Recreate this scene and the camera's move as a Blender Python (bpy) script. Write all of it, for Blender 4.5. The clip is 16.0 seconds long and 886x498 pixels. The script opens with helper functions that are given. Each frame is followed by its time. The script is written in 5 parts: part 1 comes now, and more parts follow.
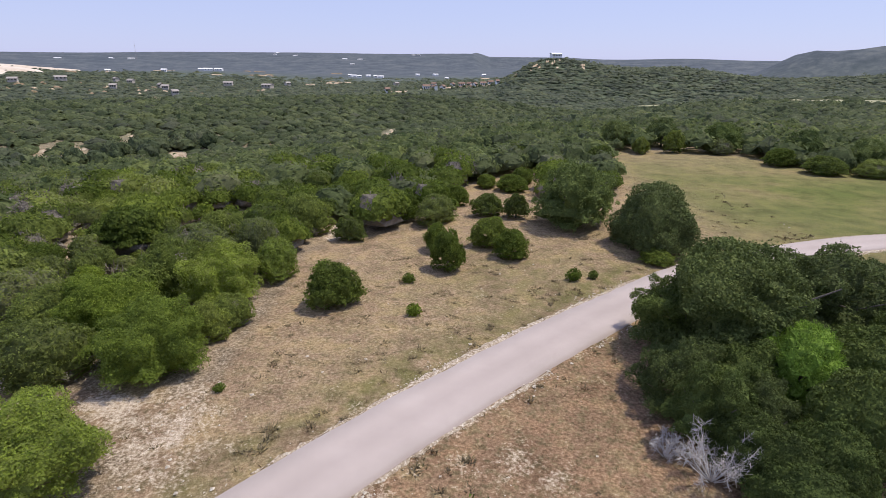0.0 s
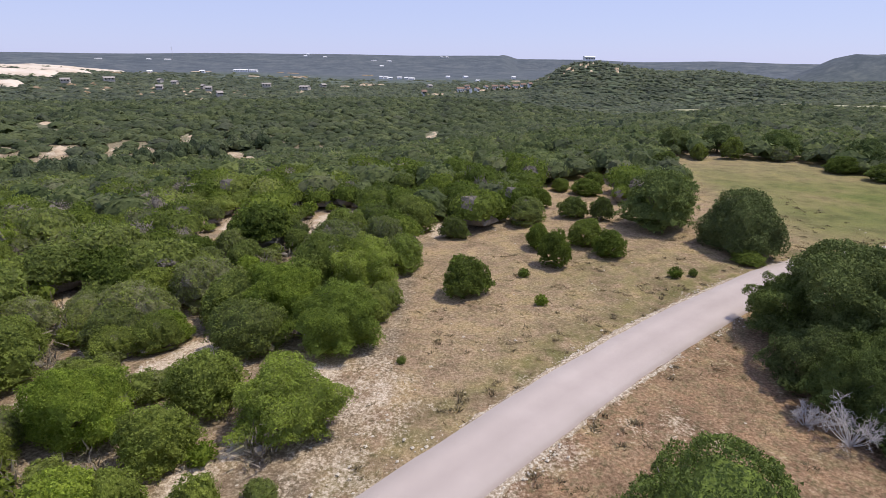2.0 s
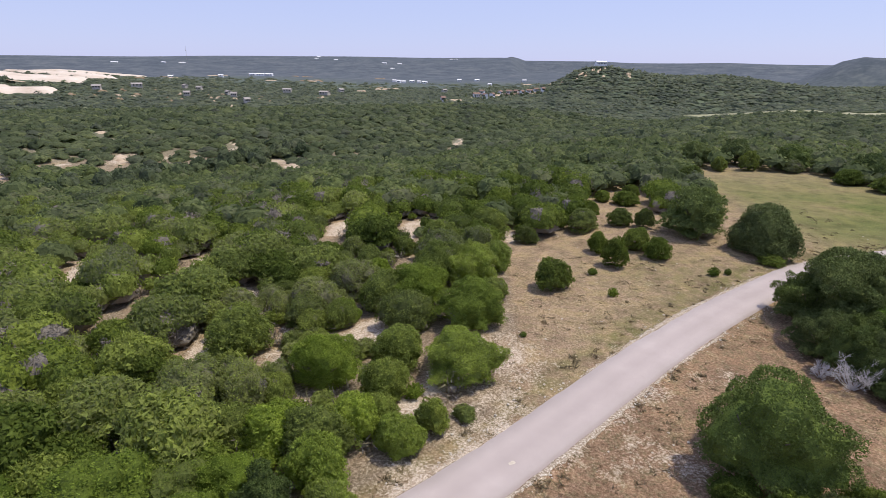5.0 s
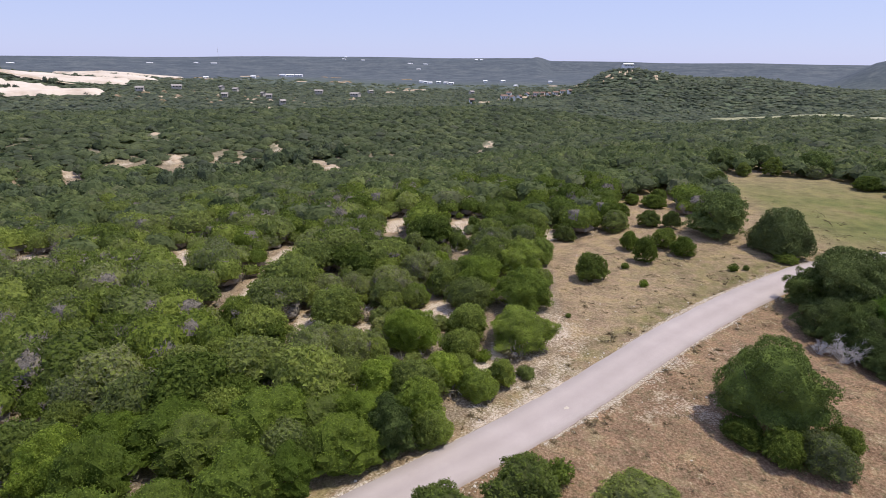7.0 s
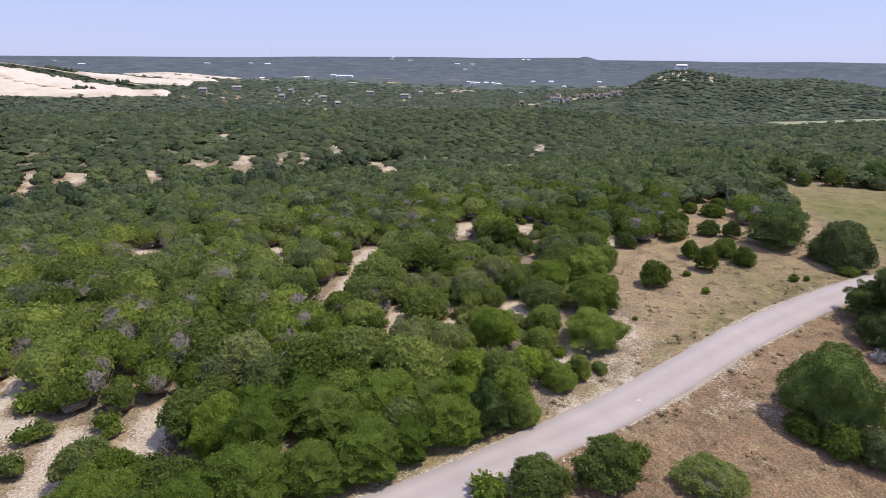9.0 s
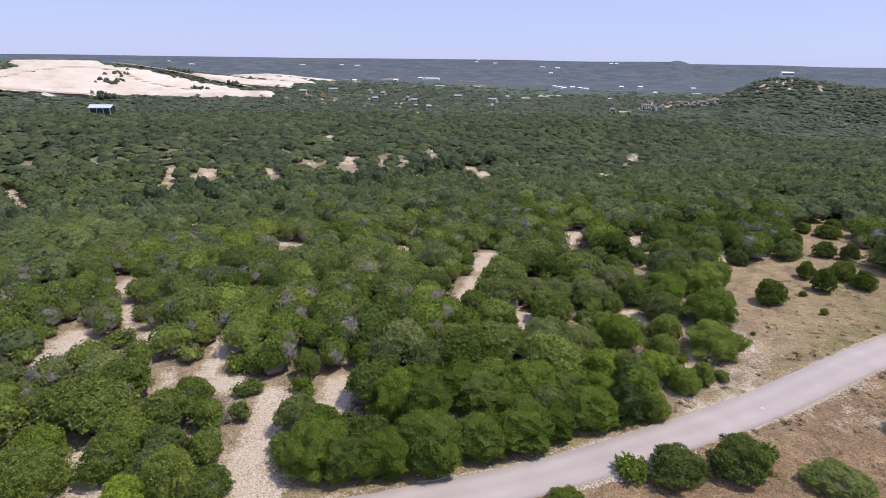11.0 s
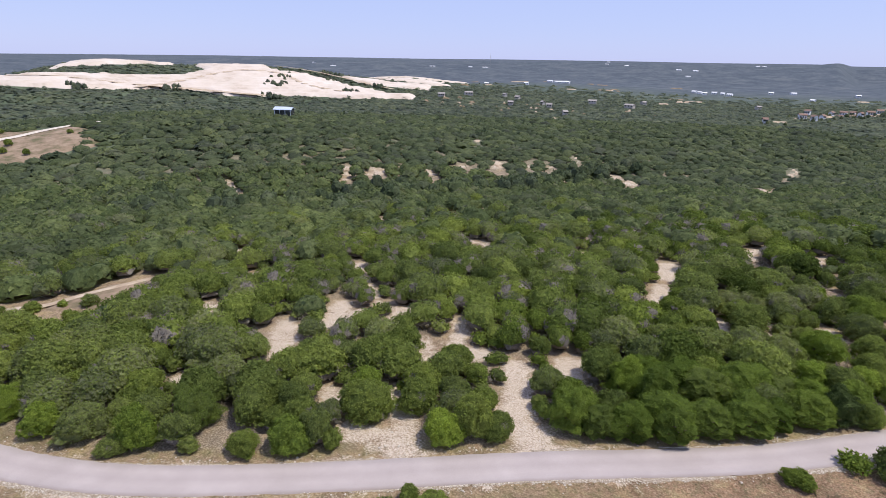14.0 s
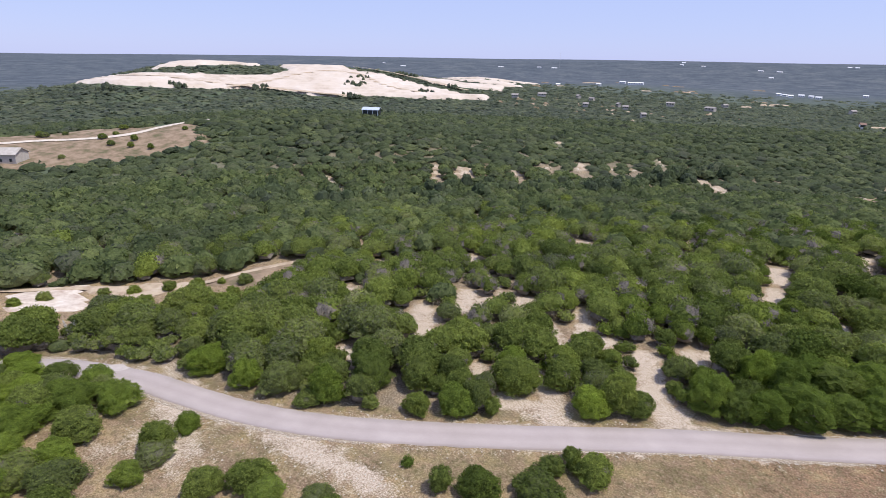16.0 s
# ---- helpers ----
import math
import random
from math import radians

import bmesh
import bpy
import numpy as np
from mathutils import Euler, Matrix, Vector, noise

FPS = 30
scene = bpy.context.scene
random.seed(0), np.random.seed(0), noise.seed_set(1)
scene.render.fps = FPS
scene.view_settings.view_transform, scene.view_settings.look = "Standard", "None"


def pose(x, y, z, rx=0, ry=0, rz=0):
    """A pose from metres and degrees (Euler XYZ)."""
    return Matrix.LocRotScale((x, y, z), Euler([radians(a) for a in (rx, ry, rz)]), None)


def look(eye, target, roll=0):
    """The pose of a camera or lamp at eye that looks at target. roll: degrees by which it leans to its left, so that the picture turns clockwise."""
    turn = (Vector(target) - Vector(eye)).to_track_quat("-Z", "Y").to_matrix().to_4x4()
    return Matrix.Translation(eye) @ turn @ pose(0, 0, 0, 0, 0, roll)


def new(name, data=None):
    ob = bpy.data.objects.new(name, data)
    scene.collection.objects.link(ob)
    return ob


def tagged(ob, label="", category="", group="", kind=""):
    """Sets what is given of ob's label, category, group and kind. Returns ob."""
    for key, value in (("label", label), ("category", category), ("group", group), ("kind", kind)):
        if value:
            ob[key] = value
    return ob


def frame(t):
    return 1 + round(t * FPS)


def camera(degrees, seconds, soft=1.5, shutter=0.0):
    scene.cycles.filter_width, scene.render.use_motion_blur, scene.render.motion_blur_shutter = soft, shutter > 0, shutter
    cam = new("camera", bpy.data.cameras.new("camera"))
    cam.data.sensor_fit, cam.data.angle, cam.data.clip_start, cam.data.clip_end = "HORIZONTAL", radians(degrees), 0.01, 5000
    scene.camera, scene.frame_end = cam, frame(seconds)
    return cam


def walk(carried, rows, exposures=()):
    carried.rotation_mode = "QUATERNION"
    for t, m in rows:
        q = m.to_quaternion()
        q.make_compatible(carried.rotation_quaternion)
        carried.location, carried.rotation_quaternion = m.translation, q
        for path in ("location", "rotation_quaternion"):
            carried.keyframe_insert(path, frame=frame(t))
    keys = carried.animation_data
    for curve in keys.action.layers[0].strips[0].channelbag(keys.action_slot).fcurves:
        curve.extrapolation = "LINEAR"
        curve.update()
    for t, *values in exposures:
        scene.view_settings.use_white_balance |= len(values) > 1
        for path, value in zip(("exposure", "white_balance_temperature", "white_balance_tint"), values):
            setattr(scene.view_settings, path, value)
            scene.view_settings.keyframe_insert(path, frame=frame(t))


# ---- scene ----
cam = camera(78.6, 16.0, soft=0.8)
PATH = [
    (0, (-0.015, 0.536, 21.066), (-0.009, 2.424, 20.404), 0.5),
    (0.5, (-2.315, -0.944, 21.021), (-2.315, 0.944, 20.361), 0.6),
    (1, (-4.746, -2.4, 21.148), (-4.764, -0.512, 20.489), 0.6),
    (1.5, (-7.395, -3.974, 21.634), (-7.452, -2.086, 20.976), 0.7),
    (2, (-10.212, -5.479, 22.473), (-10.286, -3.592, 21.815), 0.7),
    (2.5, (-13.028, -7.343, 23.49), (-13.108, -5.456, 22.833), 0.7),
    (3, (-15.28, -9.192, 24.537), (-15.361, -7.305, 23.88), 0.6),
    (3.5, (-17.0, -11.409, 25.5), (-17.084, -9.522, 24.843), 0.6),
    (4, (-18.492, -14.156, 26.39), (-18.579, -12.269, 25.733), 0.6),
    (6.5, (-24.09, -30.57, 30.358), (-24.231, -28.687, 29.701), 0.6),
    (7, (-25.214, -32.81, 31.189), (-25.387, -30.93, 30.53), 0.6),
    (7.5, (-26.379, -34.946, 32.027), (-26.586, -33.069, 31.368), 0.6),
    (8, (-27.407, -36.77, 32.866), (-27.644, -34.897, 32.205), 0.5),
    (10.5, (-34.65, -47.547, 36.746), (-35.159, -45.73, 36.084), 0.8),
    (11, (-36.614, -50.545, 37.698), (-37.193, -48.749, 37.037), 0.9),
    (11.5, (-38.538, -53.616, 38.585), (-39.18, -51.841, 37.922), 0.9),
    (12, (-40.448, -56.743, 39.412), (-41.161, -54.996, 38.749), 1.0),
    (12.5, (-42.177, -59.933, 40.283), (-42.978, -58.225, 39.619), 1.0),
    (13, (-43.917, -63.132, 41.065), (-44.755, -61.442, 40.4), 1.0),
    (13.5, (-45.686, -66.53, 41.744), (-46.56, -64.858, 41.079), 1.0),
    (14, (-47.395, -69.829, 42.246), (-48.338, -68.196, 41.58), 1.0),
    (14.5, (-48.918, -73.364, 42.816), (-49.919, -71.766, 42.149), 1.1),
    (15, (-50.478, -76.929, 43.228), (-51.534, -75.367, 42.56), 1.1),
    (15.5, (-51.991, -80.438, 43.549), (-53.077, -78.897, 42.88), 1.1),
    (16, (-53.608, -83.895, 43.742), (-54.727, -82.379, 43.072), 1.0),
]
walk(cam, [(t, look(eye, target, roll)) for t, eye, target, roll in PATH], [(0.0, 0.2, 6900.0, 10.0), (4.0, 0.2, 6850.0, 10.0), (8.0, 0.2, 6750.0, 10.0), (11.0, 0.2, 6550.0, 10.0), (16.0, 0.2, 6500.0, 10.0)])

# ---- world, sun, exposure ----
SUN_HEADING, SUN_HEIGHT = radians(72.0), radians(64.0)  # heading clockwise from +y
world = bpy.data.worlds.new("sky")
scene.world = world
world.use_nodes = True
wn, wl = world.node_tree.nodes, world.node_tree.links
wn.clear()
sky = wn.new("ShaderNodeTexSky")
sky.sky_type = "NISHITA"
sky.sun_disc = False
sky.sun_elevation, sky.sun_rotation = SUN_HEIGHT, SUN_HEADING
sky.altitude, sky.air_density, sky.dust_density, sky.ozone_density = 300.0, 1.0, 0.3, 2.0
# a hazy summer sky: the clear-sky gradient half veiled by an even pale lilac haze
veil = wn.new("ShaderNodeMix")
veil.data_type = "RGBA"
veil.inputs[0].default_value = 0.8
veil.inputs[7].default_value = (3.65, 4.25, 7.4, 1.0)
back = wn.new("ShaderNodeBackground")
back.inputs["Strength"].default_value = 0.119
wout = wn.new("ShaderNodeOutputWorld")
wl.new(sky.outputs[0], veil.inputs[6])
wl.new(veil.outputs[2], back.inputs["Color"])
wl.new(back.outputs[0], wout.inputs["Surface"])
sun = new("sun", bpy.data.lights.new("sun", "SUN"))
sun.data.energy, sun.data.angle, sun.data.color = 3.25, radians(0.6), (1.0, 0.94, 0.84)
sun.matrix_world = look((0, 0, 300), (-300 * math.sin(SUN_HEADING) / math.tan(SUN_HEIGHT), -300 * math.cos(SUN_HEADING) / math.tan(SUN_HEIGHT), 0))


# ---- materials ----
def shader(name, roughness=0.8, specular=0.25):
    """A node material: returns it with its nodes, links and main shader."""
    mat = bpy.data.materials.new(name)
    mat.use_nodes = True
    n, l = mat.node_tree.nodes, mat.node_tree.links
    bsdf = n["Principled BSDF"]
    bsdf.inputs["Roughness"].default_value = roughness
    bsdf.inputs["Specular IOR Level"].default_value = specular
    return mat, n, l, bsdf


def noise_node(n, l, scale, detail=6.0, rough=0.6, coord=None):
    tex = n.new("ShaderNodeTexNoise")
    tex.inputs["Scale"].default_value, tex.inputs["Detail"].default_value, tex.inputs["Roughness"].default_value = scale, detail, rough
    if coord is not None:
        l.new(coord, tex.inputs["Vector"])
    return tex.outputs["Fac"]


def ramp(n, l, fac, stops):
    node = n.new("ShaderNodeValToRGB")
    while len(node.color_ramp.elements) < len(stops):
        node.color_ramp.elements.new(0.5)
    for e, (p, c) in zip(node.color_ramp.elements, stops):
        e.position, e.color = p, (*c, 1.0)
    l.new(fac, node.inputs["Fac"])
    return node.outputs["Color"]


def mixed(n, l, fac, a, b, blend="MIX"):
    node = n.new("ShaderNodeMix")
    node.data_type, node.blend_type = "RGBA", blend
    for key, v in ((0, fac), (6, a), (7, b)):
        if isinstance(v, (int, float)):
            node.inputs[key].default_value = v
        elif isinstance(v, tuple):
            node.inputs[key].default_value = (*v, 1.0)
        else:
            l.new(v, node.inputs[key])
    return node.outputs[2]


def maths(n, l, op, a, b=0.0):
    node = n.new("ShaderNodeMath")
    node.operation = op
    for k, v in enumerate((a, b)):
        if isinstance(v, (int, float)):
            node.inputs[k].default_value = v
        else:
            l.new(v, node.inputs[k])
    return node.outputs[0]


def attr(n, name):
    node = n.new("ShaderNodeAttribute")
    node.attribute_name = name
    return node.outputs["Fac"]


def relief(n, l, bsdf, height, strength, distance):
    b = n.new("ShaderNodeBump")
    b.inputs["Strength"].default_value, b.inputs["Distance"].default_value = strength, distance
    l.new(height, b.inputs["Height"])
    l.new(b.outputs["Normal"], bsdf.inputs["Normal"])


def foliage(name, dark, mid, light, grey, glow=0.22, detail=5.5):
    """Leaves: each leaf differs a little, each tree differs, and clumps of a metre differ."""
    mat, n, l, bsdf = shader(name, 0.75, 0.14)
    geo = n.new("ShaderNodeNewGeometry")
    info = n.new("ShaderNodeObjectInfo")
    pos = geo.outputs["Position"]
    leaf = ramp(n, l, geo.outputs["Random Per Island"], [(0.0, dark), (0.5, mid), (1.0, light)])
    tree = maths(n, l, "FRACT", maths(n, l, "ADD", attr(n, "tint"), info.outputs["Random"]))
    clump = noise_node(n, l, 0.9, 3.0, 0.6, pos)
    col = mixed(n, l, maths(n, l, "MULTIPLY", maths(n, l, "POWER", tree, 2.2), 0.9), leaf, mixed(n, l, geo.outputs["Random Per Island"], grey, mid))
    col = mixed(n, l, 0.55, col, ramp(n, l, clump, [(0.3, (0.55, 0.55, 0.55)), (0.7, (1.45, 1.45, 1.35))]), "MULTIPLY")
    fine = noise_node(n, l, detail, 5.0, 0.7, pos)
    col = mixed(n, l, 0.8, col, ramp(n, l, fine, [(0.34, (0.64, 0.64, 0.66)), (0.5, (1.0, 1.0, 1.0)), (0.66, (1.38, 1.34, 1.24))]), "MULTIPLY")
    own = maths(n, l, "FRACT", maths(n, l, "MULTIPLY", tree, 7.31))
    col = mixed(n, l, 1.0, col, ramp(n, l, own, [(0.0, (0.76, 0.78, 0.8)), (0.5, (1.0, 1.0, 1.0)), (1.0, (1.26, 1.22, 1.12))]), "MULTIPLY")
    swath = noise_node(n, l, 0.028, 4.0, 0.6, pos)
    col = mixed(n, l, 1.0, col, ramp(n, l, swath, [(0.36, (0.86, 0.87, 0.9)), (0.5, (1.0, 1.0, 1.0)), (0.64, (1.14, 1.12, 1.06))]), "MULTIPLY")
    l.new(col, bsdf.inputs["Base Color"])
    relief(n, l, bsdf, fine, 0.7, 0.4 / detail)
    thin = n.new("ShaderNodeBsdfTranslucent")
    l.new(col, thin.inputs["Color"])
    both = n.new("ShaderNodeMixShader")
    both.inputs[0].default_value = glow
    l.new(bsdf.outputs[0], both.inputs[1])
    l.new(thin.outputs[0], both.inputs[2])
    l.new(both.outputs[0], n["Material Output"].inputs["Surface"])
    return mat


M_JUNIPER = foliage("juniper_leaf", (0.134, 0.174, 0.038), (0.196, 0.25, 0.056), (0.262, 0.322, 0.086), (0.235, 0.24, 0.16), 0.5, 5.0)
M_LUSH = foliage("fresh_juniper_leaf", (0.13, 0.19, 0.03), (0.2, 0.276, 0.044), (0.28, 0.36, 0.07), (0.225, 0.26, 0.1), 0.48, 7.0)
# darkened leaf colour: shade in the crowded roadside trees is painted in
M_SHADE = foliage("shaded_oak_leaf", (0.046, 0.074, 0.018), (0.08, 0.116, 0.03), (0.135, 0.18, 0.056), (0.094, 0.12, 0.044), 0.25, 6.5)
M_CROWN = foliage("tall_oak_leaf", (0.066, 0.095, 0.028), (0.11, 0.148, 0.046), (0.17, 0.215, 0.08), (0.13, 0.15, 0.068), 0.3, 6.5)
M_DENSE = foliage("dense_juniper_leaf", (0.086, 0.124, 0.02), (0.132, 0.184, 0.032), (0.188, 0.246, 0.05), (0.132, 0.156, 0.06), 0.46, 6.0)
M_OAK = foliage("oak_leaf", (0.078, 0.114, 0.034), (0.122, 0.17, 0.052), (0.18, 0.232, 0.082), (0.145, 0.172, 0.082), 0.34, 5.0)
M_FRESH = foliage("fresh_oak_leaf", (0.066, 0.104, 0.022), (0.108, 0.158, 0.034), (0.165, 0.228, 0.056), (0.12, 0.15, 0.06), 0.28, 9.0)
M_BROAD = foliage("broad_leaf", (0.096, 0.146, 0.02), (0.144, 0.21, 0.032), (0.206, 0.278, 0.054), (0.152, 0.182, 0.06), 0.48, 6.5)
M_VINE = foliage("vine_leaf", (0.112, 0.195, 0.03), (0.18, 0.3, 0.045), (0.265, 0.39, 0.08), (0.17, 0.265, 0.06), 0.3, 6.0)
M_BRUSH = foliage("underbrush_leaf", (0.12, 0.12, 0.06), (0.19, 0.17, 0.11), (0.3, 0.27, 0.22), (0.28, 0.25, 0.24), 0.2, 6.0)
M_WOODS = foliage("woodland_leaf", (0.098, 0.134, 0.054), (0.138, 0.18, 0.07), (0.19, 0.232, 0.095), (0.185, 0.195, 0.13), 0.5, 2.6)
M_CREEK = foliage("creek_oak_leaf", (0.062, 0.088, 0.044), (0.098, 0.13, 0.062), (0.14, 0.172, 0.09), (0.17, 0.19, 0.13), 0.36, 2.6)
# the next two leaf colours are paled and blued: aerial haze painted in
M_FAR = foliage("far_woodland_leaf_hazed", (0.092, 0.122, 0.06), (0.122, 0.155, 0.076), (0.156, 0.188, 0.096), (0.136, 0.15, 0.112), 0.5, 1.8)
M_BASIN = foliage("basin_woodland_leaf_hazed", (0.118, 0.15, 0.1), (0.15, 0.182, 0.122), (0.188, 0.214, 0.146), (0.155, 0.17, 0.14), 0.5, 1.2)


def plain_noise(name, stops, scale, roughness=0.85, bump=0.0, bump_scale=None, specular=0.2):
    mat, n, l, bsdf = shader(name, roughness, specular)
    pos = n.new("ShaderNodeNewGeometry").outputs["Position"]
    fine = noise_node(n, l, scale, 8.0, 0.65, pos)
    l.new(ramp(n, l, fine, stops), bsdf.inputs["Base Color"])
    if bump:
        relief(n, l, bsdf, noise_node(n, l, bump_scale or scale * 3, 6.0, 0.7, pos), 0.6, bump)
    return mat


M_BARK = plain_noise("bark", [(0.3, (0.1, 0.085, 0.07)), (0.7, (0.24, 0.21, 0.19))], 9.0, 0.9, 0.03)
M_TWIG = plain_noise("dead_twig", [(0.3, (0.4, 0.38, 0.36)), (0.7, (0.68, 0.65, 0.62))], 6.0, 0.9)
M_GREYTWIG = plain_noise("grey_twig", [(0.3, (0.12, 0.104, 0.086)), (0.5, (0.195, 0.172, 0.144)), (0.7, (0.3, 0.27, 0.23))], 8.0, 0.9, 0.1)
M_STONE = plain_noise("limestone", [(0.25, (0.42, 0.36, 0.28)), (0.75, (0.7, 0.64, 0.54))], 5.0, 0.9, 0.02)
M_QUARRY = plain_noise("quarried_limestone", [(0.25, (0.4, 0.31, 0.23)), (0.45, (0.6, 0.51, 0.42)), (0.7, (0.7, 0.62, 0.54))], 0.035, 0.95, 0.4, 0.3)
M_DIRT = plain_noise("pale_dirt", [(0.3, (0.33, 0.24, 0.16)), (0.55, (0.5, 0.4, 0.29)), (0.8, (0.62, 0.54, 0.43))], 0.35, 0.95, 0.05, 3.0)
M_TRACK = plain_noise("caliche_track", [(0.3, (0.5, 0.42, 0.33)), (0.7, (0.74, 0.67, 0.57))], 0.5, 0.95)
M_CALICHE = plain_noise("white_caliche", [(0.3, (0.44, 0.33, 0.26)), (0.5, (0.62, 0.53, 0.44)), (0.75, (0.78, 0.72, 0.64))], 0.45, 0.95, 0.05, 3.0)
M_WORN = plain_noise("worn_asphalt", [(0.3, (0.46, 0.4, 0.37)), (0.7, (0.56, 0.5, 0.46))], 1.2, 0.95)
M_GLADE = plain_noise("glade_dirt", [(0.35, (0.13, 0.12, 0.06)), (0.5, (0.26, 0.19, 0.125)), (0.7, (0.38, 0.29, 0.2))], 0.18, 0.95, 0.05, 3.0)
M_FARGRASS = plain_noise("far_grass", [(0.3, (0.24, 0.24, 0.13)), (0.7, (0.36, 0.35, 0.22))], 0.04, 0.95)
M_WALL = plain_noise("pale_wall", [(0.3, (0.4, 0.36, 0.31)), (0.7, (0.55, 0.51, 0.46))], 0.6)
M_WHITE = plain_noise("white_wall", [(0.3, (0.76, 0.76, 0.76)), (0.7, (0.84, 0.84, 0.84))], 0.6)
M_ROOF = plain_noise("grey_roof", [(0.3, (0.28, 0.25, 0.23)), (0.7, (0.42, 0.39, 0.36))], 0.8)
M_BROWN = plain_noise("brown_roof", [(0.3, (0.2, 0.13, 0.1)), (0.7, (0.32, 0.22, 0.17))], 0.8)
M_METAL = plain_noise("metal_roof", [(0.3, (0.5, 0.56, 0.64)), (0.7, (0.62, 0.68, 0.76))], 0.4, 0.35, specular=0.5)
M_DARK = plain_noise("dark_glass_and_shade", [(0.3, (0.03, 0.035, 0.04)), (0.7, (0.06, 0.065, 0.07))], 0.8, 0.2, specular=0.5)


M_RUBBLE = plain_noise("limestone_rubble", [(0.36, (0.2, 0.15, 0.1)), (0.5, (0.36, 0.29, 0.21)), (0.64, (0.66, 0.6, 0.51))], 6.0, 0.95, 0.08, 9.0)


def grass_material():
    """Dry grass blades, from straw to brown to olive."""
    mat, n, l, bsdf = shader("dry_grass_blade", 0.85, 0.15)
    geo = n.new("ShaderNodeNewGeometry")
    col = ramp(n, l, geo.outputs["Random Per Island"], [(0.0, (0.21, 0.15, 0.085)), (0.35, (0.3, 0.225, 0.13)), (0.65, (0.4, 0.31, 0.18)), (0.85, (0.26, 0.22, 0.105)), (1.0, (0.2, 0.19, 0.08))])
    l.new(col, bsdf.inputs["Base Color"])
    return mat


M_GRASS = grass_material()
M_WEED = plain_noise("brown_weed", [(0.3, (0.13, 0.11, 0.065)), (0.5, (0.2, 0.165, 0.1)), (0.7, (0.27, 0.225, 0.13))], 3.0)


def ground_material():
    """Dry meadow, reddish soil, limestone gravel, leaf litter under the woods, green pasture; where each lies is told by the attributes."""
    mat, n, l, bsdf = shader("meadow_ground", 0.95, 0.1)
    pos = n.new("ShaderNodeNewGeometry").outputs["Position"]
    big = noise_node(n, l, 0.06, 4.0, 0.6, pos)
    mid = noise_node(n, l, 0.55, 6.0, 0.65, pos)
    fine = noise_node(n, l, 4.5, 6.0, 0.7, pos)
    grit = noise_node(n, l, 14.0, 4.0, 0.7, pos)
    tuft = noise_node(n, l, 1.7, 5.0, 0.7, pos)
    straw = ramp(n, l, fine, [(0.34, (0.21, 0.155, 0.086)), (0.5, (0.35, 0.262, 0.15)), (0.66, (0.5, 0.395, 0.245))])
    patchy = noise_node(n, l, 0.3, 4.0, 0.65, pos)
    soil = ramp(n, l, fine, [(0.34, (0.215, 0.145, 0.095)), (0.5, (0.365, 0.25, 0.166)), (0.66, (0.55, 0.42, 0.305))])
    meadow = mixed(n, l, ramp(n, l, mixed(n, l, 0.5, mid, patchy), [(0.44, (0, 0, 0)), (0.6, (1, 1, 1))]), soil, straw)
    weedy = ramp(n, l, fine, [(0.36, (0.11, 0.088, 0.048)), (0.52, (0.2, 0.16, 0.09)), (0.66, (0.31, 0.25, 0.15))])
    meadow = mixed(n, l, ramp(n, l, tuft, [(0.5, (0, 0, 0)), (0.62, (0.75, 0.75, 0.75))]), meadow, weedy)
    rufous = ramp(n, l, fine, [(0.36, (0.14, 0.088, 0.054)), (0.5, (0.278, 0.168, 0.107)), (0.66, (0.45, 0.307, 0.205))])
    rufous = mixed(n, l, ramp(n, l, tuft, [(0.48, (0, 0, 0)), (0.62, (0.8, 0.8, 0.8))]), rufous, weedy)
    meadow = mixed(n, l, attr(n, "rufous"), meadow, mixed(n, l, ramp(n, l, mid, [(0.54, (0, 0, 0)), (0.68, (1, 1, 1))]), rufous, straw))
    olive = ramp(n, l, fine, [(0.3, (0.13, 0.115, 0.048)), (0.6, (0.22, 0.195, 0.085)), (0.8, (0.33, 0.28, 0.145))])
    grassy = maths(n, l, "MULTIPLY", attr(n, "olive"), ramp(n, l, mid, [(0.35, (0.15, 0.15, 0.15)), (0.6, (1, 1, 1))]))
    meadow = mixed(n, l, grassy, meadow, olive)
    green = ramp(n, l, mixed(n, l, 0.35, big, fine), [(0.38, (0.25, 0.202, 0.1)), (0.46, (0.19, 0.182, 0.07)), (0.54, (0.142, 0.158, 0.05)), (0.66, (0.112, 0.142, 0.04))])
    col = mixed(n, l, attr(n, "pasture"), meadow, green)
    # canopy colour of distant slopes turns blue-grey: their haze is put into this ramp
    canopy = mixed(n, l, attr(n, "far_haze"), ramp(n, l, mixed(n, l, 0.45, noise_node(n, l, 0.12, 4.0, 0.7, pos), noise_node(n, l, 0.013, 5.0, 0.6, pos)), [(0.4, (0.075, 0.098, 0.06)), (0.6, (0.125, 0.152, 0.092))]), ramp(n, l, mixed(n, l, 0.4, noise_node(n, l, 0.02, 6.0, 0.65, pos), noise_node(n, l, 0.09, 3.0, 0.6, pos)), [(0.4, (0.068, 0.084, 0.1)), (0.52, (0.096, 0.112, 0.128)), (0.6, (0.132, 0.145, 0.15))]))
    litter = ramp(n, l, fine, [(0.36, (0.13, 0.1, 0.07)), (0.5, (0.27, 0.21, 0.155)), (0.64, (0.5, 0.415, 0.325))])
    col = mixed(n, l, attr(n, "wood"), col, litter)
    rock = ramp(n, l, mixed(n, l, 0.5, grit, fine), [(0.38, (0.27, 0.19, 0.125)), (0.48, (0.51, 0.405, 0.305)), (0.58, (0.74, 0.645, 0.52))])
